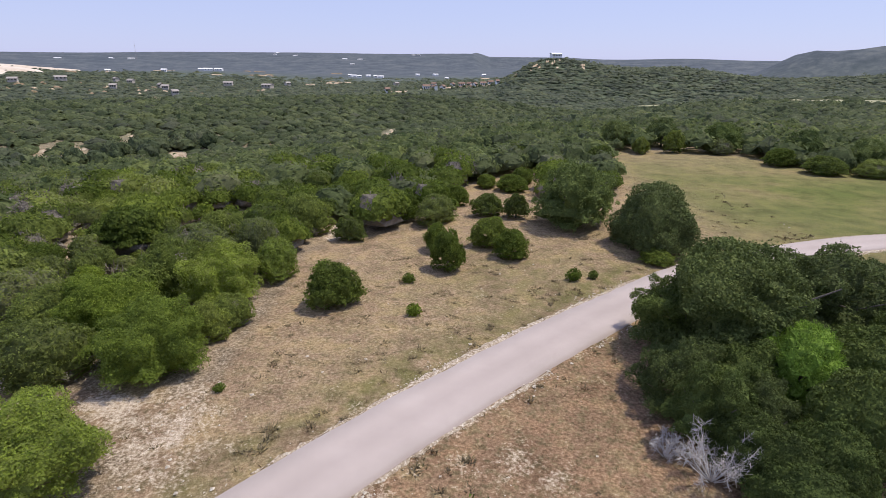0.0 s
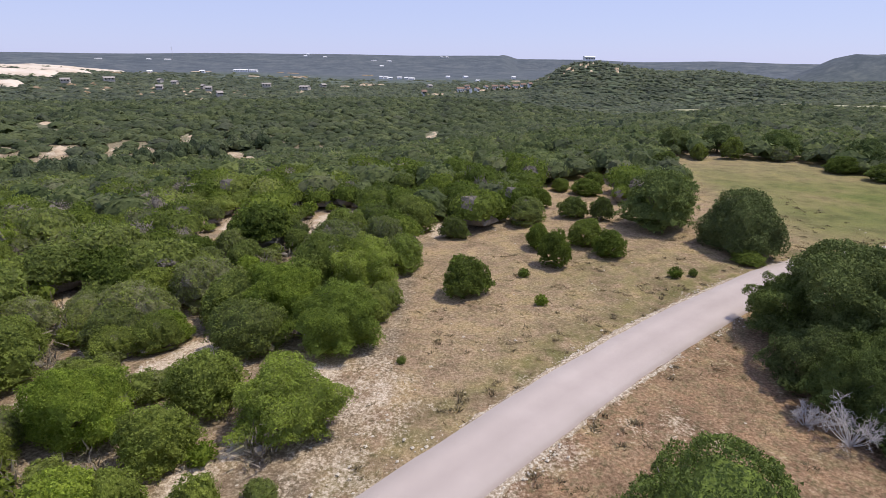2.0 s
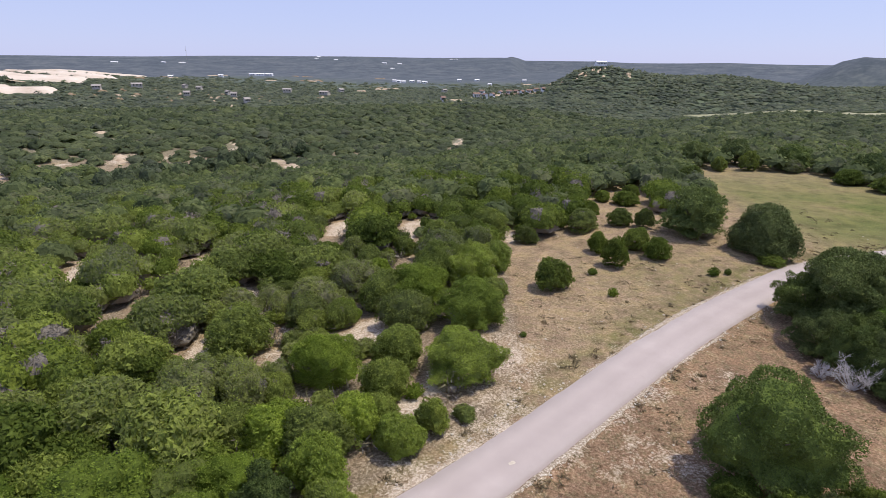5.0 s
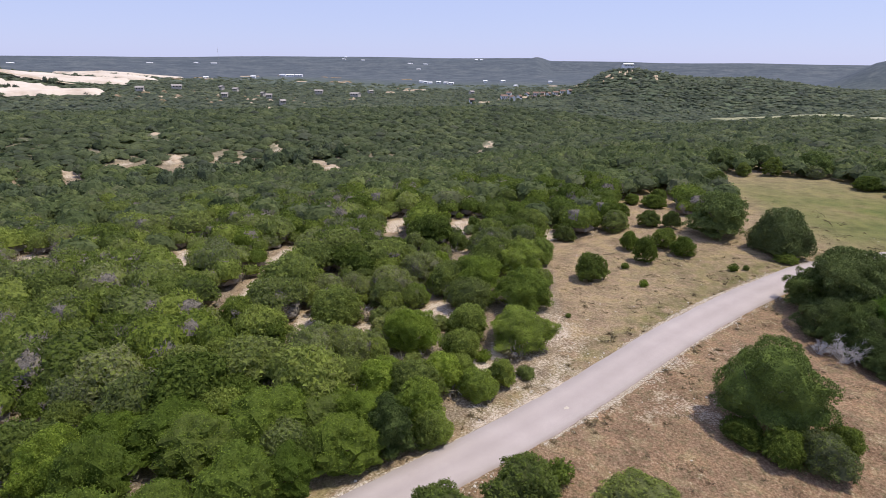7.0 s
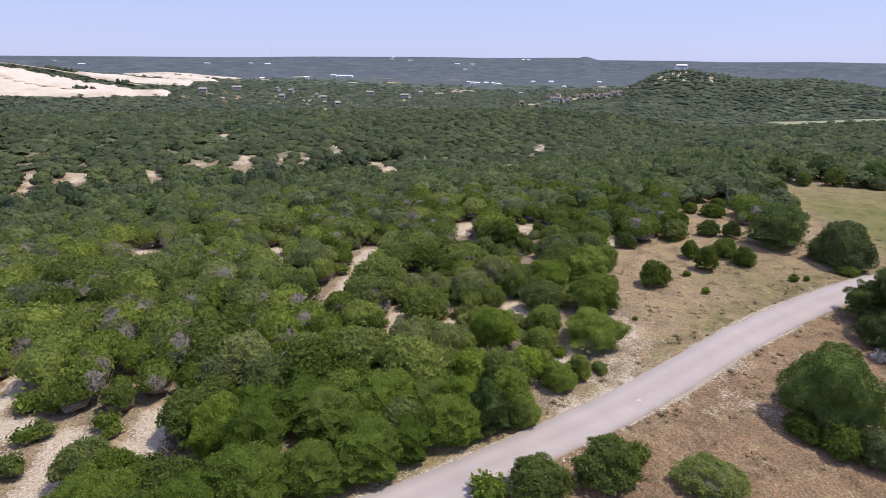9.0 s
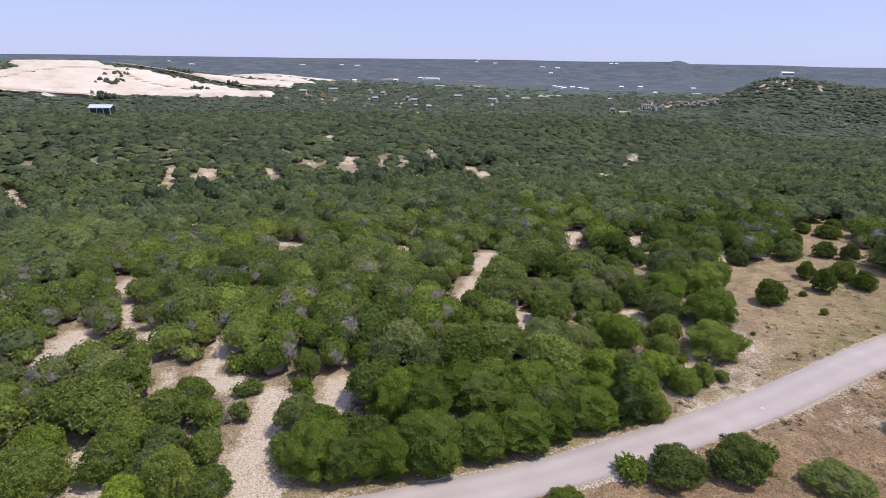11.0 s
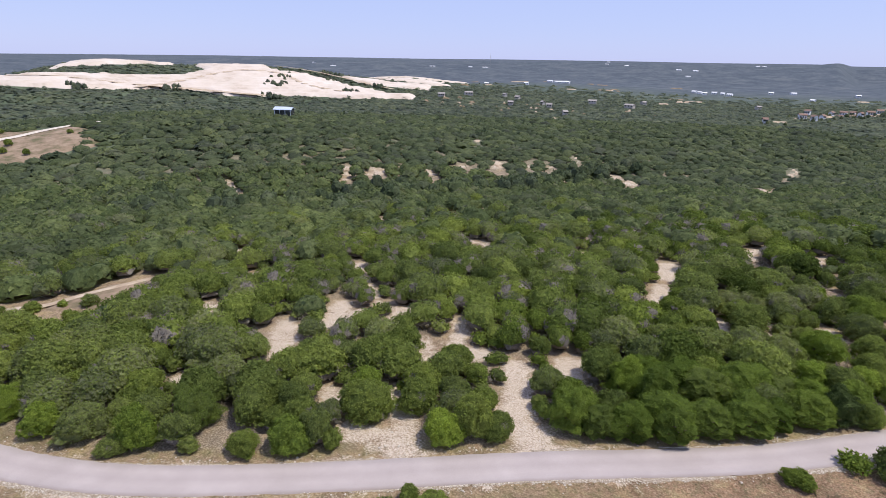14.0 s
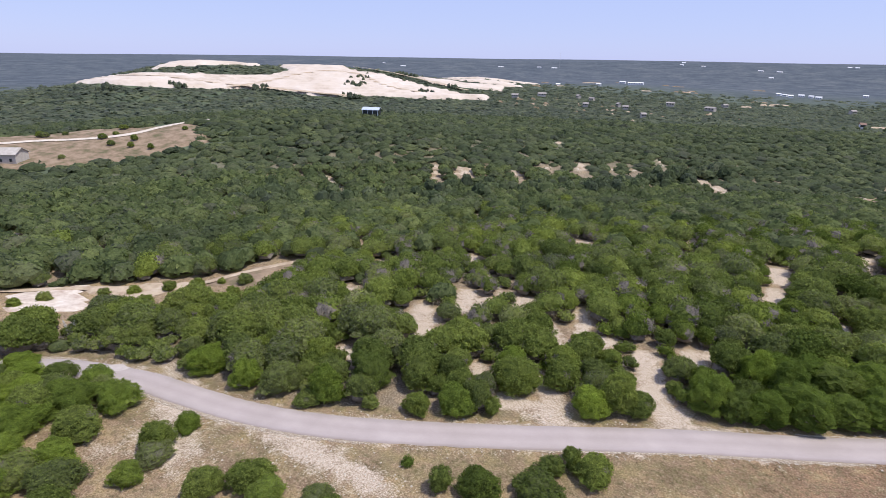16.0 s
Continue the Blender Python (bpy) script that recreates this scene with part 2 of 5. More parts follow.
    spread = maths(n, l, "ADD", maths(n, l, "MULTIPLY", mid, 1.5), maths(n, l, "MULTIPLY", fine, 1.5))
    bare = maths(n, l, "ADD", maths(n, l, "MULTIPLY", attr(n, "bare"), 1.5), spread)
    stony = ramp(n, l, maths(n, l, "MULTIPLY", bare, 0.4), [(0.8, (0, 0, 0)), (0.98, (1, 1, 1))])
    col = mixed(n, l, 1.0, col, ramp(n, l, patchy, [(0.34, (0.7, 0.71, 0.68)), (0.5, (0.95, 0.965, 0.94)), (0.66, (1.14, 1.12, 1.05))]), "MULTIPLY")
    col = mixed(n, l, stony, col, rock)
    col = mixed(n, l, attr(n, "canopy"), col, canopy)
    l.new(col, bsdf.inputs["Base Color"])
    relief(n, l, bsdf, maths(n, l, "ADD", fine, maths(n, l, "ADD", grit, tuft)), 0.9, 0.1)
    return mat


M_GROUND = ground_material()


def road_material():
    """Old pale asphalt, worn pinkish grey, with faint wheel tracks along it and fine aggregate."""
    mat, n, l, bsdf = shader("pale_asphalt", 0.9, 0.2)
    pos = n.new("ShaderNodeNewGeometry").outputs["Position"]
    big = noise_node(n, l, 0.22, 5.0, 0.6, pos)
    grit = noise_node(n, l, 25.0, 3.0, 0.7, pos)
    col = ramp(n, l, big, [(0.3, (0.4, 0.345, 0.318)), (0.55, (0.435, 0.375, 0.348)), (0.75, (0.47, 0.41, 0.382))])
    col = mixed(n, l, 0.35, col, ramp(n, l, grit, [(0.3, (0.7, 0.7, 0.7)), (0.7, (1.2, 1.2, 1.2))]), "MULTIPLY")
    tracks = attr(n, "across")
    lane = ramp(n, l, tracks, [(0.0, (0.8, 0.78, 0.76)), (0.08, (0.97, 0.97, 0.97)), (0.28, (1.05, 1.04, 1.04)), (0.5, (0.96, 0.95, 0.95)), (0.72, (1.05, 1.04, 1.04)), (0.92, (0.97, 0.97, 0.97))])
    col = mixed(n, l, 0.9, col, lane, "MULTIPLY")
    l.new(col, bsdf.inputs["Base Color"])
    relief(n, l, bsdf, grit, 0.4, 0.01)
    return mat


M_ROAD = road_material()


# ---- the lie of the land ----
def ease(t, a, b):
    t = np.clip((t - a) / (b - a), 0, 1)
    return t * t * (3 - 2 * t)


def swell(x, y, cx, cy, sx, sy):
    return np.exp(-(((x - cx) / sx) ** 2) - ((y - cy) / sy) ** 2)


def ground_z(x, y):
    """A level shelf, a wooded valley beyond it, a basin with hamlets, then ridges and hills."""
    x, y = np.asarray(x, float), np.asarray(y, float)
    u, v = 0.7071 * (y - x), 0.7071 * (x + y)
    z = -15.5 * np.exp(-(((u - 226) / np.where(u < 226, 92, 85)) ** 2)) * ease(v, -420, -120) - 9 * ease(u, 260, 430)
    z = z - 3.5 * swell(x, y, -100, 225, 85, 75) - 3 * swell(x, y, -160, 70, 55, 40) + 9 * swell(x, y, -430, 910, 170, 290) + 12 * swell(x, y, -560, 565, 170, 150) + 1.5 * swell(x, y, -700, 455, 60, 60) + 4 * swell(x, y, -500, 610, 70, 60) - 4.5 * swell(x, y, -150, 800, 170, 260)
    z = z + 14 * swell(x, y, -340, 140, 120, 120) - 3 * swell(x, y, -175, -35, 40, 40)
    z = z + 27 * swell(x, y, -635, 445, 130, 130) + 22 * swell(x, y, -660, 190, 110, 100) + 36 * swell(x, y, -800, 335, 130, 120) + 13 * swell(x, y, -610, 735, 100, 80)
    far = np.hypot(x, y)
    side = np.arctan2(x, np.maximum(y, 1.0))
    ridge = 49 - 8 * ease(-side, 0.25, 0.6) - 12 * ease(-side, 0.7, 1.3) + 1.2 * np.sin(11 * side) + 0.8 * np.sin(27 * side + 1)
    beyond = 41 - 7 * ease(side, 0.2, 0.28) + 6 * np.exp(-(((side - 0.4) / 0.06) ** 2))
    z = z + ridge * ease(far, 1250, 2150) * (1 - ease(side, 0.052, 0.085)) + beyond * ease(far, 2000, 2450) * ease(side, 0.045, 0.085)
    # the house hill: a knob with a long shoulder to the east
    knob = 9.5 * np.exp(-(((side - 0.19) / np.where(side < 0.19, 0.034, 0.055)) ** 2))
    shoulder_rise = 22 * ease(side, 0.08, 0.165) * (1 - 0.55 * ease(side, 0.44, 0.62)) - 3.5 * np.exp(-(((side - 0.325) / 0.045) ** 2))
    z = z + (knob * ease(far, 630, 720) + shoulder_rise * ease(far, 540, 715)) * (1 - ease(far, 770, 1000))
    z = z + 55 * ease(side, 0.48, 0.58) * ease(far, 980, 1150) * (1 - ease(far, 1300, 1500))
    z = z + 0.12 * np.sin(x / 7 + y / 11) + 0.1 * np.sin(y / 5 - x / 13)
    return z


ROAD = [(-160, -140), (-160, -112), (-158.5, -90), (-154.5, -73), (-145, -62.4), (-130.4, -56.4), (-119, -53.6), (-110, -51.2), (-100.5, -47.6), (-91, -42.3), (-74, -30.5), (-51.4, -15.2), (-39, -6.7), (-30, 0.8), (-20.1, 10.1), (-10.2, 20.2), (-0.28, 30.4), (9.75, 39.9), (17.8, 46.45), (25.9, 52.9), (36, 58.6), (50, 63.4), (70, 66.5), (100, 70), (150, 82)]


def spline(points, step):
    """A smooth line through points, sampled about every step metres."""
    p = np.array(points, float)
    p = np.vstack([2 * p[0] - p[1], p, 2 * p[-1] - p[-2]])
    out = []
    for a, b, c, d in zip(p, p[1:], p[2:], p[3:]):
        count = max(2, int(np.linalg.norm(c - b) / step))
        t = np.linspace(0, 1, count, endpoint=False)[:, None]
        out.append(0.5 * (2 * b + (c - a) * t + (2 * a - 5 * b + 4 * c - d) * t**2 + (3 * b - a - 3 * c + d) * t**3))
    return np.vstack(out + [p[-2][None]])


ROAD_LINE = spline(ROAD, 1.0)


def road_side(x, y):
    """Distance from the road's middle line: positive to the north, negative to the south."""
    x, y = np.atleast_1d(np.asarray(x, float)), np.atleast_1d(np.asarray(y, float))
    best, sign = np.full(x.shape, 1e9), np.ones(x.shape)
    line = ROAD_LINE[::2]
    way = np.gradient(line, axis=0)
    for (px, py), (wx, wy) in zip(line, way):
        d = np.hypot(x - px, y - py)
        near = d < best
        best = np.where(near, d, best)
        sign = np.where(near, np.sign(wx * (y - py) - wy * (x - px)), sign)
    return best * np.where(sign == 0, 1, sign)


def inside(poly, x, y):
    x, y = np.asarray(x, float), np.asarray(y, float)
    hit = np.zeros(x.shape, bool)
    for (ax, ay), (bx, by) in zip(poly, poly[1:] + poly[:1]):
        cross = (ay > y) != (by > y)
        hit ^= cross & (x < (bx - ax) * (y - ay) / (by - ay + 1e-12) + ax)
    return hit


MEADOW = [(-32, 4), (-23, 13), (-17, 21), (-16, 34), (-15.5, 46), (-16.5, 56), (-14, 64), (-9, 69), (-2, 70), (2, 78), (0, 90), (7, 101), (16, 114), (22, 112), (20, 100), (15, 84), (30, 88), (34, 112), (42, 141), (60, 137), (74, 128), (76, 113), (88, 102), (150, 100), (150, 82), (50, 64)]
# bare stony openings in the juniper: from x, y to x, y, half width
OPENINGS_BEND = [
    (-156.5, 14.7, -153.9, 13.2, 0.8), (-159, 17.2, -153.1, 12.2, 0.8), (-136.9, 48.7, -138.3, 58.3, 1), (-138.1, 4.6, -136.3, 2.7, 1.5), (-128.3, 6.5, -127.3, 10.7, 1.1), (-127.8, 10.7, -125.7, 10.1, 1),
    (-131.3, -11.7, -125.4, -16.5, 1), (-121.8, 21, -118.9, 16.1, 1.4), (-114.1, 56.3, -109.1, 53.5, 1.1), (-111.3, -31.8, -108.1, -33.3, 1), (-109, -0.1, -105.2, -8.1, 1.8), (-111.8, -11.7, -104.4, -19.9, 1.9),
    (-106.7, 48.6, -103.8, 42.6, 0.8), (-103.7, -0.9, -102.7, -7.2, 1.2), (-111.3, 10.8, -102.6, 3.1, 0.8), (-105.6, -26, -101.7, -24.3, 0.9), (-106.6, 55.1, -101.5, 47.5, 0.7),
]
OPENINGS_TRACK = [
    (-101.2, 2.7, -99.4, 3, 0.7), (-98.7, 2.8, -96.3, -1.5, 0.9), (-97.9, 4.4, -96.1, 3.1, 0.9), (-96.2, -0.3, -95.2, 0, 0.7), (-91.7, -22.9, -88.8, -25.9, 1.2), (-85.5, -7.4, -84.9, -9.1, 1),
    (-86.6, 3.6, -83.6, 0.2, 0.7), (-86.7, 5.3, -83.4, -3.5, 0.9), (-88.3, -4, -82, -9.8, 0.7), (-85.9, 78.1, -81.5, 68.4, 0.7), (-83.9, -1.8, -79.8, -5.2, 1), (-84.7, -18.9, -79.5, -23.2, 1.4),
    (-79, -3.2, -78.2, -4.1, 1.4), (-80.3, -3.1, -77.7, -4.7, 0.8), (-80.8, 56.2, -77.6, 47.3, 1.6), (-82.7, -20.5, -76.6, -27.2, 1.3), (-77.5, -17.3, -76.5, -18.1, 0.8),
]
OPENINGS_ROADSIDE = [
    (-84.2, -28.1, -76.4, -27.6, 1.5), (-76.9, 48, -75.2, 46.8, 1.2), (-72.4, -4.3, -67.7, -14.3, 1.8), (-66.2, 0.9, -64.8, -4, 2), (-63.8, 3.8, -64.8, 1, 0.8), (-68.3, -15, -63.7, -19.7, 2.3),
    (-61.9, 51.2, -60.5, 49, 0.7), (-60.3, 55.3, -59.7, 46, 2.1), (-61.1, 49, -59, 44.8, 0.7), (-59.4, 40.2, -58.3, 28.6, 1.7), (-49.3, 43.3, -48.2, 40.2, 0.7), (-48.1, 28.6, -46.8, 20.5, 1.3),
    (-46.6, 17.2, -46.7, 16.1, 0.7), (-45.6, 76.6, -45, 70.4, 1.6), (-44.2, 79.2, -43.6, 76.6, 1), (-44, 62.6, -43, 61, 1.1), (-41, 32, -40.3, 31.1, 0.7),
]
OPENINGS_WOODS = [
    (-40.7, 26.3, -39.8, 26.8, 0.7), (-39.8, 25.9, -39.5, 23.8, 0.7), (-34.4, 30.8, -33.7, 28.6, 0.7), (-32.2, 33.9, -32.2, 30.4, 1.1), (-32, 33.6, -31.2, 31.4, 1.4), (-31.7, 77.4, -31.2, 68, 1.4),
    (-29.8, 56.1, -30.9, 58.1, 0.7), (-29.8, 50.1, -29.2, 48.5, 0.7), (-29.6, 80.5, -28.2, 83.4, 0.8), (-28.1, 30.4, -27.2, 27.7, 0.7), (-25.6, 19.9, -25.7, 16.9, 0.7), (-24, 23.5, -23.5, 21.5, 0.7),
    (-21.4, 39.6, -20.7, 38.4, 0.7), (-22.8, 31, -20.4, 30.1, 0.7), (-14.6, 71.2, -13.5, 66.2, 1.3),
]
FAR_OPENINGS_WEST = [
    (-238.5, -40.9, -230.6, -40.8, 1.6), (-243.3, 82.4, -229.3, 77, 1.6), (-216.3, -28, -210.3, -29.7, 0.9), (-223.3, 137.8, -208.1, 119, 1.5), (-208.1, 133.3, -206.8, 135.4, 2.1), (-208.7, 143.8, -205.8, 144.4, 2.2),
    (-209, 142, -204.8, 141, 2), (-203, 237.2, -201.1, 238.5, 2), (-201.2, 234.4, -200.3, 235.5, 1.7), (-204.3, 154.9, -199, 147.7, 0.9), (-188.3, 159.1, -190.2, 164.9, 1.9), (-192.2, 162.9, -186.3, 158.5, 1.8),
    (-184.8, 186, -184.1, 186.6, 1.1), (-183.7, 186.3, -181, 181.8, 1.3), (-173.9, 208.2, -169.4, 197.6, 1.7),
]
FAR_OPENINGS_VALLEY = [
    (-172.7, 208.9, -167.2, 197.1, 1.7), (-170.1, 200.9, -165.6, 193.3, 1.8), (-162.6, 76.1, -157.4, 77.7, 0.5), (-158.8, 218.2, -156.9, 215, 1.4), (-161, 80.5, -156.8, 77.5, 1), (-155.4, 57.4, -150.8, 62.6, 1.5),
    (-151.9, 54.7, -149.3, 60.1, 1.1), (-152, 34.6, -148, 32.3, 0.8), (-150.6, 228.8, -147.6, 223.9, 1.2), (-146.1, 87.5, -143.3, 83.3, 0.6), (-144.2, 253.2, -141, 247.9, 1.2), (-141.8, 99.1, -138.8, 96, 0.9),
    (-145, 101.4, -138.5, 95.1, 0.8), (-140.4, 247.7, -137.9, 241.4, 1.1), (-133.7, 204.5, -130.5, 200.4, 1),
]
FAR_OPENINGS_EAST = [
    (-114.2, 127, -108, 142, 1.4), (-119, 84.1, -107.5, 75.4, 0.6), (-117.2, 132.7, -107.1, 140.1, 1.2), (-112.1, 77.2, -106.3, 70.7, 0.8), (-113.9, 233, -102.2, 224.1, 3.4), (-106, 150, -101, 166, 1.3),
    (-109.9, 197.4, -98.4, 211.2, 1.8), (-99.5, 196, -96.8, 223, 1.8), (-101.8, 145.4, -91.6, 158.2, 1), (-44.9, 234.8, -39.3, 206, 2.1), (-46.5, 213.3, -39.2, 229.7, 1.6), (-27.1, 308.4, -31.3, 271.9, 1.5),
    (-31.4, 294.6, -29.9, 294.7, 1), (-35.4, 160.2, -29.7, 174.2, 1.1), (-28.2, 290, -27.2, 290, 1.4),
]
OPENINGS_FAR = FAR_OPENINGS_WEST + FAR_OPENINGS_VALLEY + FAR_OPENINGS_EAST
OPENINGS = OPENINGS_BEND + OPENINGS_TRACK + OPENINGS_ROADSIDE + OPENINGS_WOODS + OPENINGS_FAR
VIEW = (-38.0, -50.0)


def opening_gap(x, y, sight=0.0):
    """How far a place lies outside the nearest opening (negative: inside it); sight lengthens the farther ones southwards, by a share of their distance."""
    x, y = np.asarray(x, float), np.asarray(y, float)
    best = np.full(x.shape, 1e9)
    for ax, ay, bx, by, r in OPENINGS:
        front = sight * ease(np.hypot(bx + 35, by + 35), 30, 150)
        ex, ey = bx + front * (VIEW[0] - bx), by + front * (VIEW[1] - by)
        wx, wy = ex - ax, ey - ay
        k = np.clip(((x - ax) * wx + (y - ay) * wy) / (wx * wx + wy * wy + 1e-6), 0, 1)
        best = np.minimum(best, np.hypot(x - ax - k * wx, y - ay - k * wy) - r)
    return best


GRAVEL = [(-14, 27), (-19, 26.4), (-22.5, 28.4), (-25.5, 31), (-23, 32), (-19, 30.4), (-14, 33)]
GLADE = [(-425, 0), (-414, 24), (-403, 46), (-380, 65), (-368, 82), (-350, 84), (-320, 66), (-326, 30), (-336, 5), (-352, -16), (-380, -32), (-405, -30)]
PASTURE = [(150, 462), (160, 484), (236, 464), (226, 395), (228, 350), (250, 330), (300, 300), (285, 280), (233, 306), (202, 322), (200, 398)]
WHITE_CUT = [(-185, -58), (-186, -53.6), (-182.6, -47.7), (-180, -43.3), (-174.6, -45.3), (-166, -50), (-169.6, -56), (-174.4, -59)]
BROWN_CUT = [(-180, -43.3), (-173, -34.6), (-167.3, -31.2), (-165, -27), (-160, -29.4), (-164.8, -34), (-165, -38.4), (-172.9, -46)]
SLOPE_CUT = [(-159.4, -29.8), (-162.3, -23.4), (-160.8, -17), (-158.3, -11), (-157.3, -5.6), (-153, -8), (-152.7, -16), (-146.6, -22.6), (-149, -25), (-155.6, -24.8)]
# the cut ground with its low fringe, kept free of trees
TRACK_STRIP = [(-192, -62), (-187, -52), (-181, -42), (-174, -33), (-167, -26), (-163, -16), (-159, -4), (-150, -6), (-147, -15), (-141, -29), (-150, -39), (-155, -50), (-157, -60), (-164, -67), (-182, -67)]
QUARRY = [(-725, 160), (-660, 153), (-620, 171), (-600, 214), (-600, 280), (-594, 306), (-561, 319), (-515, 335), (-500, 375), (-465, 395), (-437, 426), (-400, 470), (-420, 490), (-460, 474), (-487, 470), (-522, 468), (-547, 464), (-577, 450), (-605, 445), (-650, 465), (-720, 490), (-735, 450), (-690, 405), (-654, 378), (-640, 350), (-675, 295), (-705, 235), (-735, 190)]
PIT_STRIPS = [(-548, 672, 66, 16), (-560, 735, 84, 17), (-690, 775, 70, 20), (-585, 800, 60, 18)]


def strip(cx, cy, along, across):
    """A long uneven outline lying square to the valley."""
    a = np.linspace(0, 2 * np.pi, 16, endpoint=False)
    k = 1 + 0.3 * np.sin(3 * a + cx) + 0.22 * np.sin(5 * a + cy)
    s, t = along * k * np.cos(a), across * k * np.sin(a)
    return [(cx + 0.82 * p - 0.57 * q, cy + 0.57 * p + 0.82 * q) for p, q in zip(s, t)]


PITS = [strip(*s) for s in PIT_STRIPS] + [[(-552, 516), (-505, 496), (-470, 520), (-436, 558), (-448, 590), (-492, 562), (-532, 548)], [(-545, 572), (-500, 578), (-452, 606), (-446, 650), (-500, 640), (-560, 612)]]
SPOIL = [(-830, 310), (-775, 270), (-735, 320), (-715, 385), (-760, 400), (-820, 380)]


def wooded(x, y):
    """Whether trees stand here."""
    x, y = np.asarray(x, float), np.asarray(y, float)
    side = road_side(x, y)
    south = (side < 0) & (x > -126) & (y > -190) & (x < 90)
    open_ground = south | inside(MEADOW, x, y) | (np.abs(side) < 4.6)
    for poly in [GLADE, PASTURE, QUARRY, SPOIL, GRAVEL, TRACK_STRIP] + PITS:
        open_ground |= inside(poly, x, y)
    return ~open_ground


# ---- mesh helpers ----
def mesh_of(name, verts, tris, mats, slots=None, smooth=False, **values):
    """A triangle mesh from arrays; values are per-point numbers for the materials."""
    verts, tris = np.asarray(verts, np.float32), np.asarray(tris, np.int32)
    me = bpy.data.meshes.new(name)
    me.vertices.add(len(verts))
    me.vertices.foreach_set("co", verts.ravel())
    me.loops.add(tris.size)
    me.loops.foreach_set("vertex_index", tris.ravel())
    me.polygons.add(len(tris))
    me.polygons.foreach_set("loop_start", np.arange(0, tris.size, 3, dtype=np.int32))
    me.polygons.foreach_set("use_smooth", np.ones(len(tris), bool) & np.asarray(smooth))
    for m in mats if isinstance(mats, (list, tuple)) else [mats]:
        me.materials.append(m)
    if slots is not None:
        me.polygons.foreach_set("material_index", np.asarray(slots, np.int32))
    for key, data in values.items():
        layer = me.attributes.new(key, "FLOAT", "POINT")
        layer.data.foreach_set("value", np.asarray(data, np.float32))
    me.update(calc_edges=True)
    return me


def joined(pieces):
    """Joins (verts, tris) pairs into one."""
    verts, tris, base = [], [], 0
    for v, f in pieces:
        verts.append(v)
        tris.append(np.asarray(f) + base)
        base += len(v)
    return np.vstack(verts), np.vstack(tris)


def part(name, me, parent, label=""):
    ob = new(name, me)
    ob.parent = parent
    return tagged(ob, label)


def ball(level):
    bm = bmesh.new()
    bmesh.ops.create_icosphere(bm, subdivisions=level, radius=1.0)
    v = np.array([p.co[:] for p in bm.verts])
    f = np.array([[p.index for p in t.verts] for t in bm.faces])
    bm.free()
    return v, f


BALL1, BALL2, BALL3, BALL4 = ball(1), ball(2), ball(3), ball(4)


def unit(a):
    return a / np.maximum(np.linalg.norm(a, axis=-1, keepdims=True), 1e-9)


def tube(points, radii, sides=5):
    """A tapered limb along points."""
    points = np.asarray(points, float)
    verts, tris = [], []
    for k, (p, r) in enumerate(zip(points, radii)):
        way = unit(points[min(k + 1, len(points) - 1)] - points[max(k - 1, 0)])
        a = unit(np.cross(way, (0.31, 0.95, 0.1)))
        b = np.cross(way, a)
        ang = np.arange(sides) * 2 * np.pi / sides
        verts.append(p + r * (np.cos(ang)[:, None] * a + np.sin(ang)[:, None] * b))
        if k:
            for s in range(sides):
                i, j = (k - 1) * sides + s, (k - 1) * sides + (s + 1) % sides
                tris += [(i, j, j + sides), (i, j + sides, i + sides)]
    return np.vstack(verts), np.array(tris)


def sprigs(rng, place, normal, length, width, lift, scatter, fold=0.35):
    """Small folded leaf sprays set on a surface."""
    n = len(place)
    loose = rng.normal(size=(n, 3))
    loose = unit(loose - (loose * normal).sum(1, keepdims=True) * normal)
    way = unit(normal * rng.uniform(0.15, 0.9, (n, 1)) + loose * 0.75 + np.array((0, 0, lift)))
    side = unit(np.cross(way, normal + scatter * rng.normal(size=(n, 3))))
    face = np.cross(side, way)
    ln = length * rng.uniform(0.6, 1.35, (n, 1))
    wd = width * rng.uniform(0.7, 1.3, (n, 1))
    v = np.stack([place - 0.25 * ln * way, place + 0.35 * ln * way + wd * side - fold * wd * face, place + 0.4 * ln * way - wd * side - fold * wd * face, place + 0.85 * ln * way], 1).reshape(-1, 3)
    i = np.arange(n)[:, None] * 4
    return v, np.vstack([i + (0, 1, 3), i + (0, 3, 2)])


def spikes(rng, place, normal, length, width, lift, scatter):
    """Narrow pointed sprays, one triangle each, rising from a surface."""
    n = len(place)
    place = place + normal * length * rng.normal(0, 0.45, (n, 1))
    way = unit(normal * rng.uniform(0.0, 0.6, (n, 1)) + np.array((0, 0, lift)) + scatter * rng.normal(size=(n, 3)))
    side = unit(np.cross(way, normal + 0.5 * rng.normal(size=(n, 3)))) * width * rng.uniform(0.7, 1.3, (n, 1))
    ln = length * rng.uniform(0.5, 1.3, (n, 1)) * (1 + 0.9 * (rng.uniform(size=(n, 1)) < 0.07))
    v = np.stack([place - 0.2 * ln * way - side, place - 0.2 * ln * way + side, place + 0.8 * ln * way], 1).reshape(-1, 3)
    return v, np.arange(3 * n).reshape(-1, 3)


